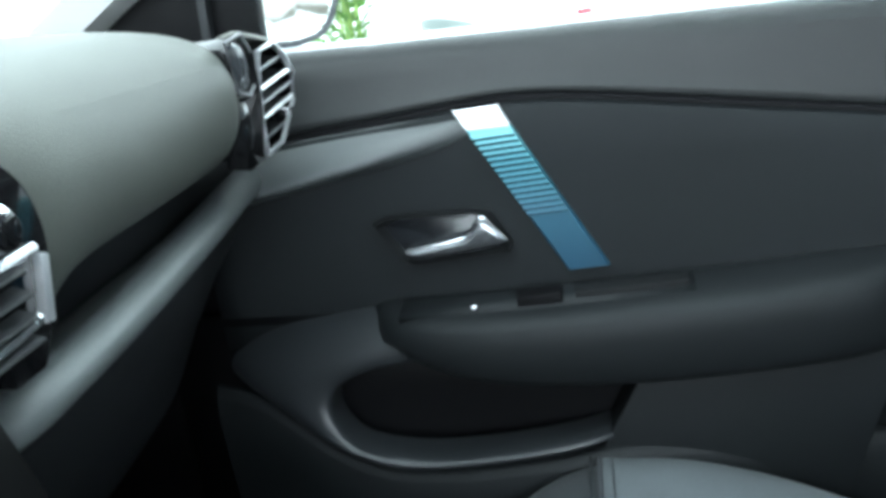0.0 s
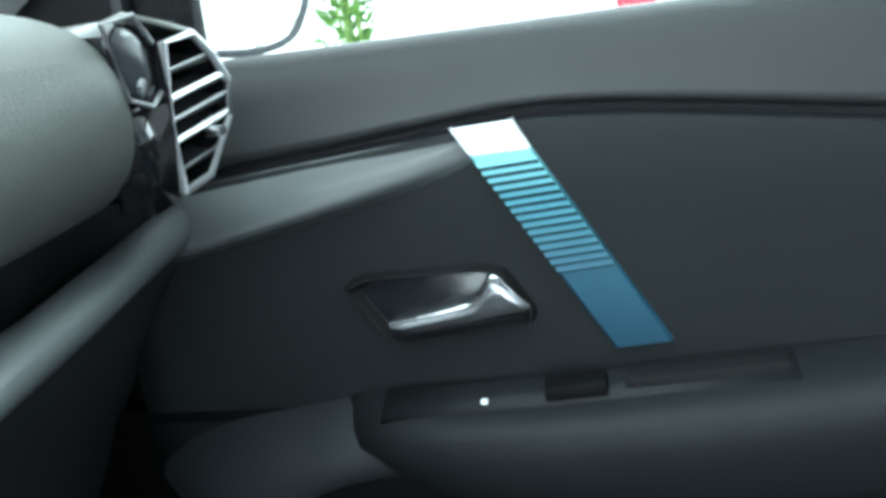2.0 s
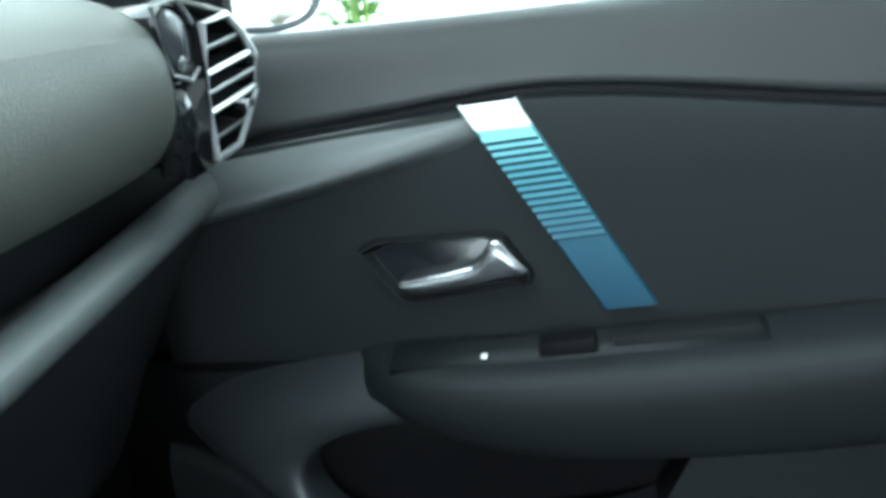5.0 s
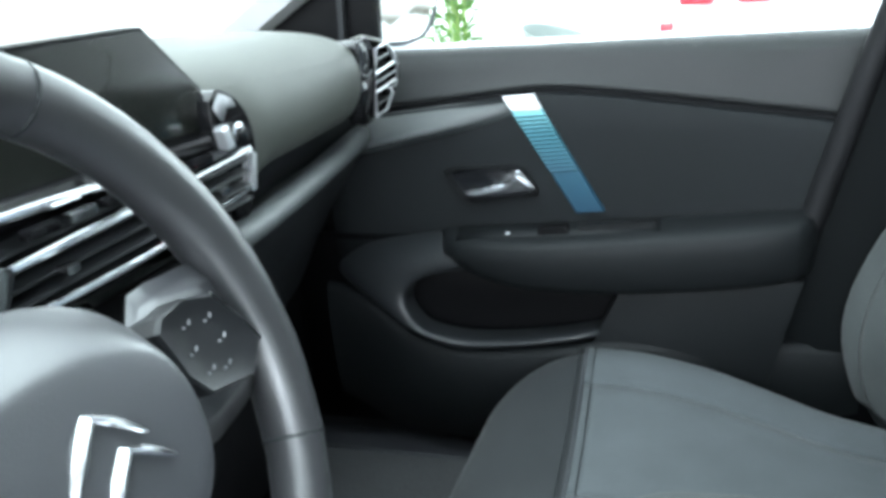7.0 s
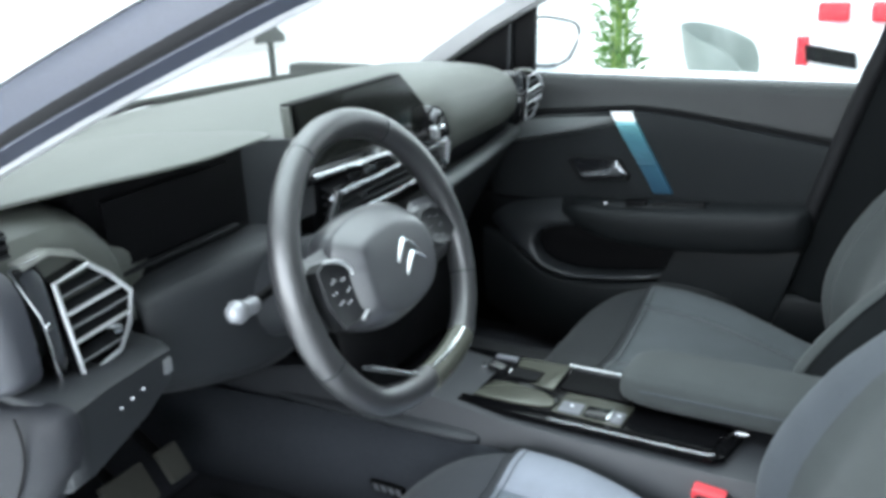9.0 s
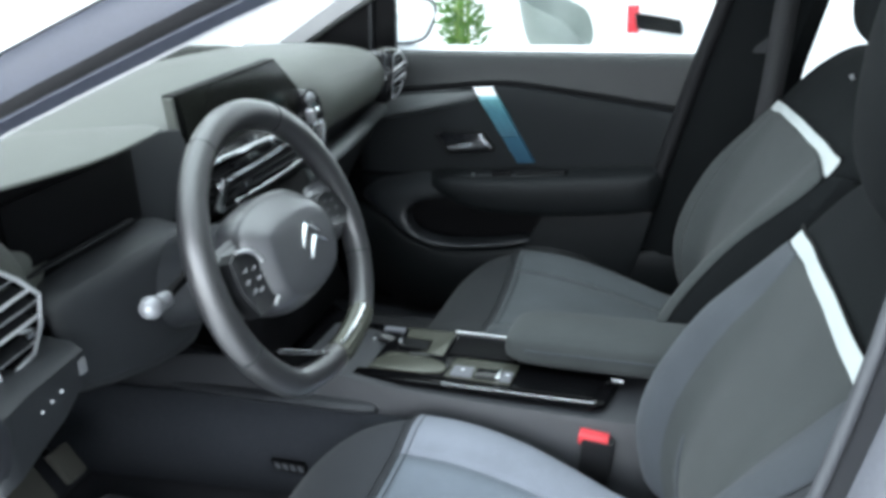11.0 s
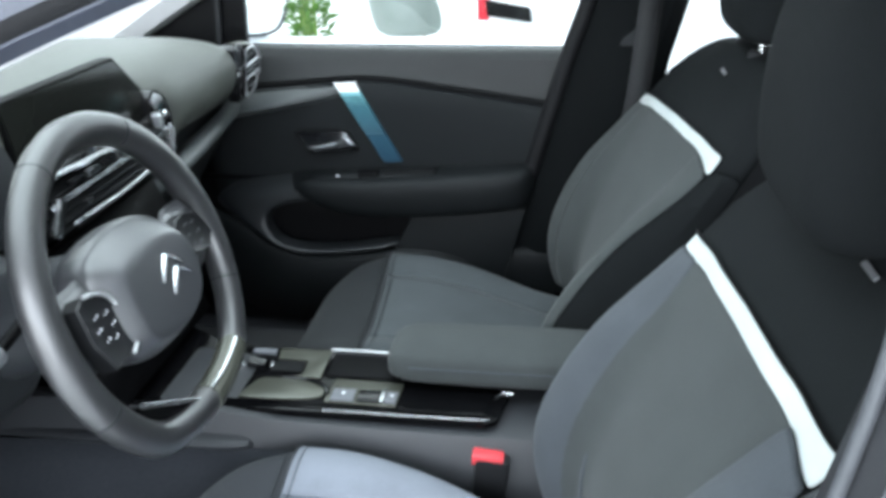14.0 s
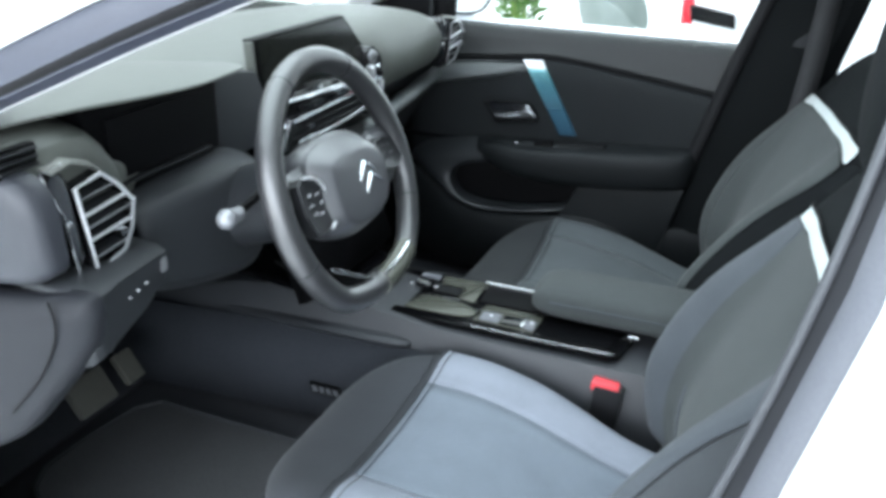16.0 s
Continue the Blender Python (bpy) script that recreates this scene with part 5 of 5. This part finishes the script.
    zt = lambda u: 0.9145 - 1.15 * low + 0.010 * (1 - u * u) - 0.009 * u
    ztop = lambda u: zb(u) + 0.006
    back_skin(st, cy, 0.49, ztop, -0.80, 0.80, FABRIC, "back_panel", "dark grey backrest centre", 0.004)
    for s in (-1, 1):
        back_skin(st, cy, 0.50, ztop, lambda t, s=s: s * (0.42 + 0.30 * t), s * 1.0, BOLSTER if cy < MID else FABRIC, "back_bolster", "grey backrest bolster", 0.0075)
    back_skin(st, cy, zb, zt, -0.985, 0.985, BAND, "shoulder_band", "white woven shoulder band", 0.006, 3, 24)
    part("band_piping", bm_tube([back_point(cy, zt(u) + 0.002, u, 0.007) for u in [-0.985 + 1.97 * k / 24 for k in range(25)]], 0.0022, 6), BLACK, st, "thin black piping")
    # head restraint
    rows = []
    for z, w, d0, d1 in ((1.046, 0.112, -0.012, 0.045), (1.050, 0.128, -0.030, 0.060), (1.066, 0.136, -0.043, 0.072), (1.12, 0.137, -0.052, 0.076), (1.18, 0.137, -0.054, 0.074), (1.235, 0.128, -0.050, 0.062), (1.262, 0.108, -0.035, 0.05), (1.274, 0.075, -0.015, 0.035)):
        z -= drop
        w *= wide
        x0 = 0.725 + hx + (z - 1.06) * 0.10
        rows.append([(x0 + (d0 + d1) / 2 + (d1 - d0) / 2 * math.cos(a), cy + w * (abs(math.sin(a)) ** 0.4) * (1 if math.sin(a) >= 0 else -1), z) for a in [2 * math.pi * k / 16 for k in range(16)]])
    hr = part("head_restraint", bm_loft(rows, closed=True, cap=True), DARKCLOTH, st, "charcoal head restraint", subsurf=2)
    for s in (-0.055, 0.055):
        part("post", bm_tube([(0.725 + hx * 0.5, cy + s, 1.0), (0.745 + hx, cy + s, 1.085 - drop)], 0.006, 10), CHROME, hr, "steel post")
        part("post_guide", bm_tube([(0.722 + hx * 0.6, cy + s, 1.018), (0.727 + hx * 0.7, cy + s, 1.040), (0.728 + hx * 0.7, cy + s, 1.042)], [0.014, 0.013, 0.010], 14), LOWER, hr, "dark post guide")
        part("guide_collar", bm_box((0.006, 0.034, 0.003), (0.668, cy + s * 1.2 + (-0.035 if cy < MID else 0.03), 1.006), 0.0014, 3, Euler((0, -0.75, 0)).to_matrix()), SATIN, hr, "satin guide collar")
    part("seat_base", bm_box((0.50, 0.38, 0.10), (0.19, cy, 0.375), 0.02), BLACK, st, "black plastic seat base")
    part("seat_valance", bm_box((0.50, 0.035, 0.10), (0.25, cy - 0.235, 0.42), 0.015, 3), LOWER, st, "charcoal side cover")
    return st


# One cloth in two colours: daylight put in the driver's, shade in the passenger's.
front_seat(0.378, "grey driver seat with daylight in its cushion colour and white shoulder band", LITPANEL, LITBOLSTER, -0.080, 0.022, 1.06)
front_seat(1.090, "grey passenger seat with shade in its cushion colour and white shoulder band", MIDCLOTH, MIDCLOTH, -0.02, -0.016, 1.05)

bench = thing("rear_bench", "charcoal cloth rear bench seat", "car seat", at=(1.3, MID, 0.33))
rows = []
for x, z in ((0.98, 0.40), (0.99, 0.50), (1.04, 0.535), (1.20, 0.53), (1.36, 0.51), (1.45, 0.50)):
    rows.append([(x, MID + u * 0.64, z - d) for u, d in ((-1.0, 0.10), (-1.0, 0.02), (-0.96, 0.0), (-0.5, 0.008), (-0.1, 0.0), (0.1, 0.0), (0.5, 0.008), (0.96, 0.0), (1.0, 0.02), (1.0, 0.10))])
part("bench_cushion", bm_loft(rows), DARKCLOTH, bench, "charcoal bench cushion", subsurf=1, solid=0.02)
rows = []
for x, z in ((1.40, 0.47), (1.44, 0.60), (1.52, 0.80), (1.60, 0.94), (1.64, 0.97), (1.70, 0.96), (1.74, 0.90), (1.70, 0.5)):
    rows.append([(x + d, MID + u * 0.62, z) for u, d in ((-1.0, 0.03), (-0.95, 0.0), (-0.5, 0.012), (-0.1, 0.0), (0.1, 0.0), (0.5, 0.012), (0.95, 0.0), (1.0, 0.03))])
part("bench_back", bm_loft(rows), DARKCLOTH, bench, "charcoal bench backrest", subsurf=1)
part("parcel_shelf", bm_box((0.55, 1.34, 0.02), (2.02, MID, 0.93), 0.005), LOWER, car, "charcoal parcel shelf")

# ---- seat belts and buckles ----
bk = thing("belt_buckle", "black seat belt buckle with red release button", "buckle", at=(0.36, 0.625, 0.42))
part("buckle_body", bm_box((0.05, 0.028, 0.10), (0.325, 0.628, 0.480), 0.006, 2, Euler((0, 0.08, 0)).to_matrix()), PADBLACK, bk, "black buckle body")
part("release_button", bm_box((0.046, 0.024, 0.016), (0.322, 0.627, 0.527), 0.004, 2, Euler((0, 0.08, 0)).to_matrix()), RED, bk, "red release button")


def belt(points, width, direction, name, label):
    b = thing(name, label, "seat belt", at=points[-1])
    d = Vector(direction).normalized()
    part("webbing", bm_loft([[p - d * width / 2, p, p + d * width / 2] for p in smooth_curve(points, 5)]), BELT, b, "", solid=0.002)
    return b


belt([(0.585, 1.288, 1.25), (0.570, 1.325, 1.10), (0.555, 1.329, 0.90), (0.52, 1.329, 0.62), (0.50, 1.329, 0.45)], 0.046, (1, 0.1, 0.1), "seat_belt", "black seat belt hanging on the centre pillar")

# ---- centre console ----
con = thing("centre_console", "grey centre console with glossy black top tray", "console", at=(0.15, 0.725, 0.33))
rows = []
for x, z, wn_, zb in ((-0.86, 0.50, 0.15, 0.33), (-0.60, 0.53, 0.13, 0.33), (-0.40, 0.575, 0.112, 0.33), (-0.27, 0.585, 0.105, 0.33), (-0.15, 0.575, 0.105, 0.33), (0.0, 0.557, 0.105, 0.33), (0.18, 0.553, 0.105, 0.33), (0.33, 0.552, 0.105, 0.33), (0.42, 0.552, 0.105, 0.33), (0.56, 0.556, 0.105, 0.33)):
    rows.append([(x, 0.728 + s * wn_ * k, zz) for s, k, zz in ((-1, 1.15, zb), (-1, 1.10, zb + 0.1), (-1, 0.85, z - 0.012), (-1, 0.80, z - 0.002), (-1, 0.7, z), (1, 0.7, z), (1, 0.80, z - 0.002), (1, 0.85, z - 0.012), (1, 1.10, zb + 0.1), (1, 1.15, zb))])
part("console_body", bm_loft(rows, cap=True), KNEE, con, "charcoal console body")
tray = [(-0.22, 0.655), (0.315, 0.655), (0.332, 0.668), (0.345, 0.735), (0.345, 0.75), (0.17, 0.76), (0.16, 0.842), (-0.20, 0.842)]
part("gloss_top", bm_plate(tray, 0.010, 0.003, plane="xy"), TRAYBLACK, con, "piano black console top").location = (0, 0, 0.556)
part("front_bin", bm_loft([[(x, 0.655 + d, z - 0.012), (x, 0.655 + d, z), (x, 0.842 - d, z), (x, 0.842 - d, z - 0.012)] for x, z, d in ((-0.50, 0.612, -0.028), (-0.38, 0.606, -0.030), (-0.30, 0.598, -0.030), (-0.24, 0.588, -0.026), (-0.19, 0.579, -0.012), (-0.165, 0.570, 0.0))], cap=True), TRAYBLACK, con, "piano black console front")
part("bin_edge", bm_tube([(-0.34, 0.662, 0.616), (-0.295, 0.658, 0.598), (-0.245, 0.657, 0.579)], 0.0026, 8), CHROME, con, "chrome front edge")
part("near_rail", bm_plate([(-0.20, 0.6555), (0.31, 0.6555), (0.325, 0.667), (0.31, 0.669), (0.19, 0.676), (-0.20, 0.680)], 0.0025, 0.001, plane="xy"), TRAYBLACK, con, "black near rail").location = (0, 0, 0.5655)
part("chrome_edge", bm_tube([(0.066, 0.659, 0.5685), (0.20, 0.659, 0.5685), (0.310, 0.660, 0.5685), (0.320, 0.664, 0.5685)], 0.0009, 8), CHROME, con, "thin chrome edge")
part("chrome_edge", bm_tube([(0.325, 0.722, 0.568), (0.333, 0.737, 0.568), (0.352, 0.738, 0.567)], 0.0022, 8), CHROME, con, "thin chrome corner")
part("chrome_edge", bm_tube([(0.036, 0.836, 0.570), (0.09, 0.836, 0.570), (0.165, 0.834, 0.570)], 0.0022, 8), CHROME, con, "thin chrome edge")
part("storage_well", bm_plate([(0.048, 0.757), (0.164, 0.757), (0.160, 0.829), (0.046, 0.829)], 0.004, 0.0015, plane="xy"), BLACK, con, "dark open tray").location = (0, 0, 0.5655)
part("well_wall", bm_plate([(0.048, 0.824), (0.160, 0.824), (0.160, 0.830), (0.048, 0.830)], 0.006, 0.001, plane="xy"), KNEE, con, "grey tray wall").location = (0, 0, 0.567)
part("rear_well", bm_plate([(0.182, 0.672), (0.312, 0.672), (0.322, 0.735), (0.182, 0.745)], 0.004, 0.0015, plane="xy"), TRAYBLACK, con, "black cup tray").location = (0, 0, 0.5652)
sel = thing("gear_selector", "olive lacquered gear selector panel with chrome toggles", "gear selector", at=(-0.02, 0.76, 0.565))
part("selector_plate", bm_plate([(-0.052, 0.834), (-0.046, 0.800), (0.006, 0.798), (0.008, 0.756), (-0.012, 0.746), (0.040, 0.748), (0.038, 0.834)], 0.004, 0.001, plane="xy"), OLIVE, sel, "olive lacquered plate").location = (0, 0, 0.5655)
dome = smooth_curve([(-0.075, 0.684, 0), (-0.04, 0.683, 0), (0.02, 0.686, 0), (0.050, 0.694, 0), (0.058, 0.706, 0), (0.048, 0.722, 0), (0.02, 0.736, 0), (-0.02, 0.740, 0), (-0.055, 0.738, 0), (-0.068, 0.710, 0)], 3)
part("front_plate", bm_plate([(p.x, p.y) for p in dome], 0.004, 0.001, plane="xy"), OLIVE, sel, "olive lacquered rounded plate").location = (0, 0, 0.5655)
part("dark_arc", bm_tube(smooth_curve([(-0.02, 0.744, 0.569), (0.02, 0.741, 0.570), (0.052, 0.726, 0.570), (0.064, 0.704, 0.569)], 5), 0.0045, 8, squash=0.5), GLOSS, sel, "piano black arc")
part("selector_well", bm_box((0.052, 0.030, 0.004), (-0.022, 0.778, 0.5675), 0.001), DEEP, sel, "black toggle slot")
for x, y in ((-0.100, 0.776), (-0.050, 0.778)):
    part("toggle_edge", bm_box((0.006, 0.020, 0.006), (x, y, 0.571), 0.002, 2, Euler((0, 0, 0.25)).to_matrix()), CHROME, sel, "chrome toggle edge")
part("toggle", bm_box((0.030, 0.020, 0.012), (-0.075, 0.778, 0.572), 0.004, 3, Euler((0, 0.2, 0)).to_matrix()), GLOSS, sel, "black toggle")
part("mode_key", bm_box((0.040, 0.014, 0.006), (-0.076, 0.820, 0.569), 0.002), PILLAR, sel, "grey mode key")
part("key_panel", bm_plate([(0.062, 0.684), (0.176, 0.681), (0.178, 0.748), (0.066, 0.750)], 0.003, 0.001, plane="xy"), OLIVE, con, "olive lacquered key panel").location = (0, 0, 0.5655)
for x, wd, m_ in ((0.090, 0.036, PILLAR), (0.131, 0.036, GLOSS), (0.166, 0.018, PILLAR)):
    part("console_key", bm_box((wd, 0.030, 0.005), (x, 0.701, 0.5705), 0.002), m_, con, "console key")
part("key_bar", bm_box((0.006, 0.032, 0.007), (0.153, 0.702, 0.5715), 0.002), CHROME, con, "chrome bar key")
for x in (0.090, 0.167):
    part("key_lamp", bm_box((0.004, 0.004, 0.002), (x, 0.703, 0.5735), 0.0005), WHITEDOT, con, "small white key mark")
rows = []
for x, s in ((0.150, 0.35), (0.153, 0.58), (0.163, 0.80), (0.185, 0.94), (0.22, 1.0), (0.40, 1.0), (0.56, 1.0), (0.60, 0.96)):
    rows.append([(x, 0.790 + u * 0.064 * min(1, s * 0.75 + 0.25), 0.598 + v * 0.040 * s) for u, v in ((-1, -0.65), (-1.05, 0.0), (-1.0, 0.55), (-0.85, 0.9), (0, 1.0), (0.85, 0.9), (1.0, 0.55), (1.05, 0), (1, -0.65))])
arm = part("armrest_lid", bm_loft(rows, closed=True, cap=True), FABRIC, con, "grey cloth-covered lid", subsurf=2)
part("piping", bm_tube([(x, 0.790 - 0.066, 0.611) for x in (0.19, 0.23, 0.4, 0.58)], 0.0016, 6), BOLSTER, arm, "grey piping")
# tunnel side ledge in the footwell
part("tunnel_ledge", bm_loft([[(x, 0.645, z + 0.004), (x, 0.620 - d, z + 0.003), (x, 0.614 - d, z - 0.003), (x, 0.618 - d, z - 0.012), (x, 0.640, z - 0.03)] for x, z, d in ((-0.50, 0.520, -0.01), (-0.40, 0.522, 0.004), (-0.2, 0.526, 0.008), (-0.07, 0.528, 0.008), (-0.035, 0.524, -0.01))], cap=True), KNEE, con, "grey tunnel side ledge", subsurf=1)

part("tunnel_carpet", bm_loft([[(x, 0.602 - d, 0.335), (x, 0.606 - d, 0.43), (x, 0.628 - d, 0.512)] for x, d in ((-0.90, 0.066), (-0.62, 0.036), (-0.45, 0.017), (-0.3, 0.006), (-0.2, 0.0), (0.06, 0.0))]), FOOTCARPET, con, "dark carpet on the tunnel side", solid=0.004)
# ---- floor mats, pedals ----
def mat_at(name, outline, z, label):
    m = thing(name, label, "floor mat", "floor mats", at=(-0.3, 0.4, z))
    part("mat_top", bm_plate(outline, 0.012, 0.004, plane="xy"), MAT, m, "charcoal pile").location = (0, 0, z)
    ring = [(x, y, z + 0.012) for x, y in outline]
    part("binding", bm_tube(ring + [ring[0]], 0.0045, 6), KNEE, m, "grey edge binding")
    return m


mat_at("floor_mat", [(-0.575, 0.265), (-0.572, 0.36), (-0.555, 0.47), (-0.52, 0.51), (-0.21, 0.505), (-0.10, 0.505), (-0.05, 0.48), (-0.05, 0.15), (-0.42, 0.15), (-0.50, 0.175), (-0.55, 0.215)], 0.326, "charcoal pile driver floor mat with bound edge")
badge = part("badge", bm_box((0.066, 0.008, 0.030), (-0.200, 0.598, 0.398), 0.003, 2, Euler((0.35, 0, 0)).to_matrix()), BLACK, con, "dark rubber badge with bars for letters")
for k in range(4):
    part("badge_bar", bm_box((0.010, 0.003, 0.018), (-0.222 + 0.015 * k, 0.5935, 0.400), 0.001, 1, Euler((0.35, 0, 0)).to_matrix()), PILLAR, badge)
mat_at("floor_mat", [(-0.60, 0.87), (-0.60, 1.30), (-0.05, 1.30), (-0.05, 0.87)], 0.326, "charcoal passenger floor mat")
for y, w, h, nm in ((0.330, 0.085, 0.066, "brake_pedal"), (0.425, 0.042, 0.060, "accelerator_pedal")):
    p = thing(nm, "black ribbed pedal pad in the footwell", "pedal", "pedals", at=(-0.56, y, 0.34))
    part("pedal_pad", bm_box((0.016, w, h), (-0.515, y, 0.468), 0.006, 2, Euler((0, -0.6, 0)).to_matrix()), PEDAL, p, "olive grey rubber pedal pad")
    part("pedal_arm", bm_tube([(-0.53, y, 0.462), (-0.66, y, 0.55), (-0.72, y, 0.68)], 0.010, 8), BLACK, p, "black pedal arm")

# ---- showroom things seen through the windows ----
def bamboo(x, y):
    pl = thing("bamboo_plant", "tall green leafy plant in a slim stand", "plant", at=(x, y, 0))
    rnd = random.Random(4)
    stems = []
    for k in range(7):
        a = rnd.uniform(0, 6.28)
        r = rnd.uniform(0.01, 0.07)
        stems.append(bm_tube([(x + r * math.cos(a), y + r * math.sin(a), 0.18), (x + r * 1.2 * math.cos(a), y + r * 1.2 * math.sin(a), 0.9), (x + r * 1.6 * math.cos(a), y + r * 1.6 * math.sin(a), 1.7)], [0.010, 0.008, 0.004], 6))
    part("cane", bm_join(*stems), STEM, pl, "green canes")
    bm = bmesh.new()
    for k in range(1100):
        z = rnd.uniform(0.25, 1.75)
        a = rnd.uniform(0, 6.28)
        r0 = rnd.uniform(0.02, 0.10)
        L = rnd.uniform(0.05, 0.11)
        b = Vector((x + r0 * math.cos(a), y + r0 * math.sin(a), z))
        d = Vector((math.cos(a) * 0.7, math.sin(a) * 0.7, rnd.uniform(-0.4, 0.9))).normalized()
        s = d.cross(Vector((rnd.uniform(-1, 1), rnd.uniform(-1, 1), 1))).normalized() * L * 0.16
        v = [bm.verts.new(q) for q in (b, b + d * L * 0.5 + s, b + d * L, b + d * L * 0.5 - s)]
        bm.faces.new(v)
    tagged(part("foliage", bm, LEAF, pl, "many small green leaves"), kind="stuff")
    rows = [[(x + r * math.cos(q), y + r * math.sin(q), z) for q in [2 * math.pi * k / 20 for k in range(20)]] for z, r in ((0.0, 0.10), (0.01, 0.11), (0.20, 0.125), (0.21, 0.12), (0.19, 0.11))]
    part("pot", bm_loft(rows, closed=True, cap=True), PLASTER, pl, "white round pot")
    return pl


bamboo(-1.035, 4.4)


def tub_chair(x, y, turn):
    ch = thing("tub_chair", "pale mint moulded tub chair on beech legs", "chair", at=(x, y, 0))
    rows = []
    for r, z in ((0.02, 0.402), (0.10, 0.404), (0.15, 0.412)):
        rows.append([(x + r * math.cos(q), y + r * math.sin(q), z) for q in [2 * math.pi * k / 28 for k in range(28)]])
    for i in range(1, 9):
        t = i / 8
        row = []
        for k in range(28):
            q = 2 * math.pi * k / 28
            c_ = math.cos(q - turn)
            top = 0.655 + 0.085 * c_ if c_ > -0.55 else 0.655 + 0.085 * c_ - 0.30 * (-0.55 - c_)
            r = 0.15 + 0.085 * t ** 0.5 + 0.015 * t * c_
            row.append((x + r * math.cos(q), y + r * math.sin(q), 0.412 + (top - 0.412) * t ** 1.25))
        rows.append(row)
    part("shell", bm_loft(rows, closed=True, cap=False), SHELL, ch, "pale mint moulded shell", solid=0.008, subsurf=1)
    for k in range(4):
        a = turn + math.radians(45 + 90 * k)
        part("leg", bm_tube([(x + 0.11 * math.cos(a), y + 0.11 * math.sin(a), 0.40), (x + 0.24 * math.cos(a), y + 0.24 * math.sin(a), 0.0)], [0.014, 0.010], 10), WOOD, ch, "tapered beech leg")
    return ch


tub_chair(-0.565, 4.9, radians(165))


def parked_car():
    """Rear end of another white car."""
    y0 = 3.72
    pc = thing("parked_car", "white car with red tail lamps parked behind", "car", at=(0.8, y0 + 1, 0))
    rows = []
    for y, z, x0 in ((0.0, 0.40, 0.05), (-0.04, 0.62, 0.0), (0.0, 0.82, 0.02), (0.06, 0.92, 0.04), (0.35, 1.25, 0.16), (0.8, 1.42, 0.2), (2.2, 1.4, 0.2)):
        rows.append([(-0.06 + x0, y0 + y + 0.9, z), (-0.05 + x0, y0 + y + 0.10, z), (0.04 + x0, y0 + y + 0.02, z), (0.7, y0 + y - 0.02, z), (1.4, y0 + y, z), (1.62 - x0, y0 + y + 0.06, z), (1.68 - x0, y0 + y + 0.9, z)])
    part("tail_body", bm_loft(rows), WHITE, pc, "white tail panels", solid=0.02, subsurf=1)
    for x in (0.13, 0.34):
        part("tail_lamp", bm_box((0.13, 0.06, 0.085), (x, y0 + 0.02, 0.905), 0.02, 3), REDLAMP, pc, "red tail lamp")
    part("reflector", bm_box((0.055, 0.05, 0.13), (0.020, y0 - 0.01, 0.742), 0.01), REDLAMP, pc, "red reflector")
    part("bumper_insert", bm_plate([(0.03, 0.770), (0.235, 0.735), (0.245, 0.672), (0.04, 0.70)], 0.05, 0.008), BLACK, pc, "black bumper insert").location = (0, y0 - 0.05, 0)
    for x in (0.05, 1.4):
        part("wheel", bm_tube([(x, y0 + 0.75, 0.31), (x + 0.2, y0 + 0.75, 0.31)], 0.31, 28), RUBBER, pc, "black tyre")
    return pc


parked_car()

# Dark shape of unknown kind; its base and post are made up.
stand = thing("dark_object", "small dark grey object of unknown kind on an assumed stand", "stand", at=(-5.0, 6.15, 0))
part("stand_base", bm_box((0.40, 0.40, 0.03), (-5.0, 6.15, 0.015), 0.008), BLACK, stand, "black base")
part("stand_post", bm_tube([(-5.0, 6.15, 0.03), (-5.0, 6.15, 0.45)], 0.03, 12), BLACK, stand, "black post")
part("stand_top", bm_plate([(5.96, 0.72), (6.10, 0.66), (6.34, 0.46), (6.34, 0.40), (5.96, 0.42)], 0.06, 0.01, plane="yz"), LOWER, stand, "dark grey sloping top").location = (-5.03, 0, 0)
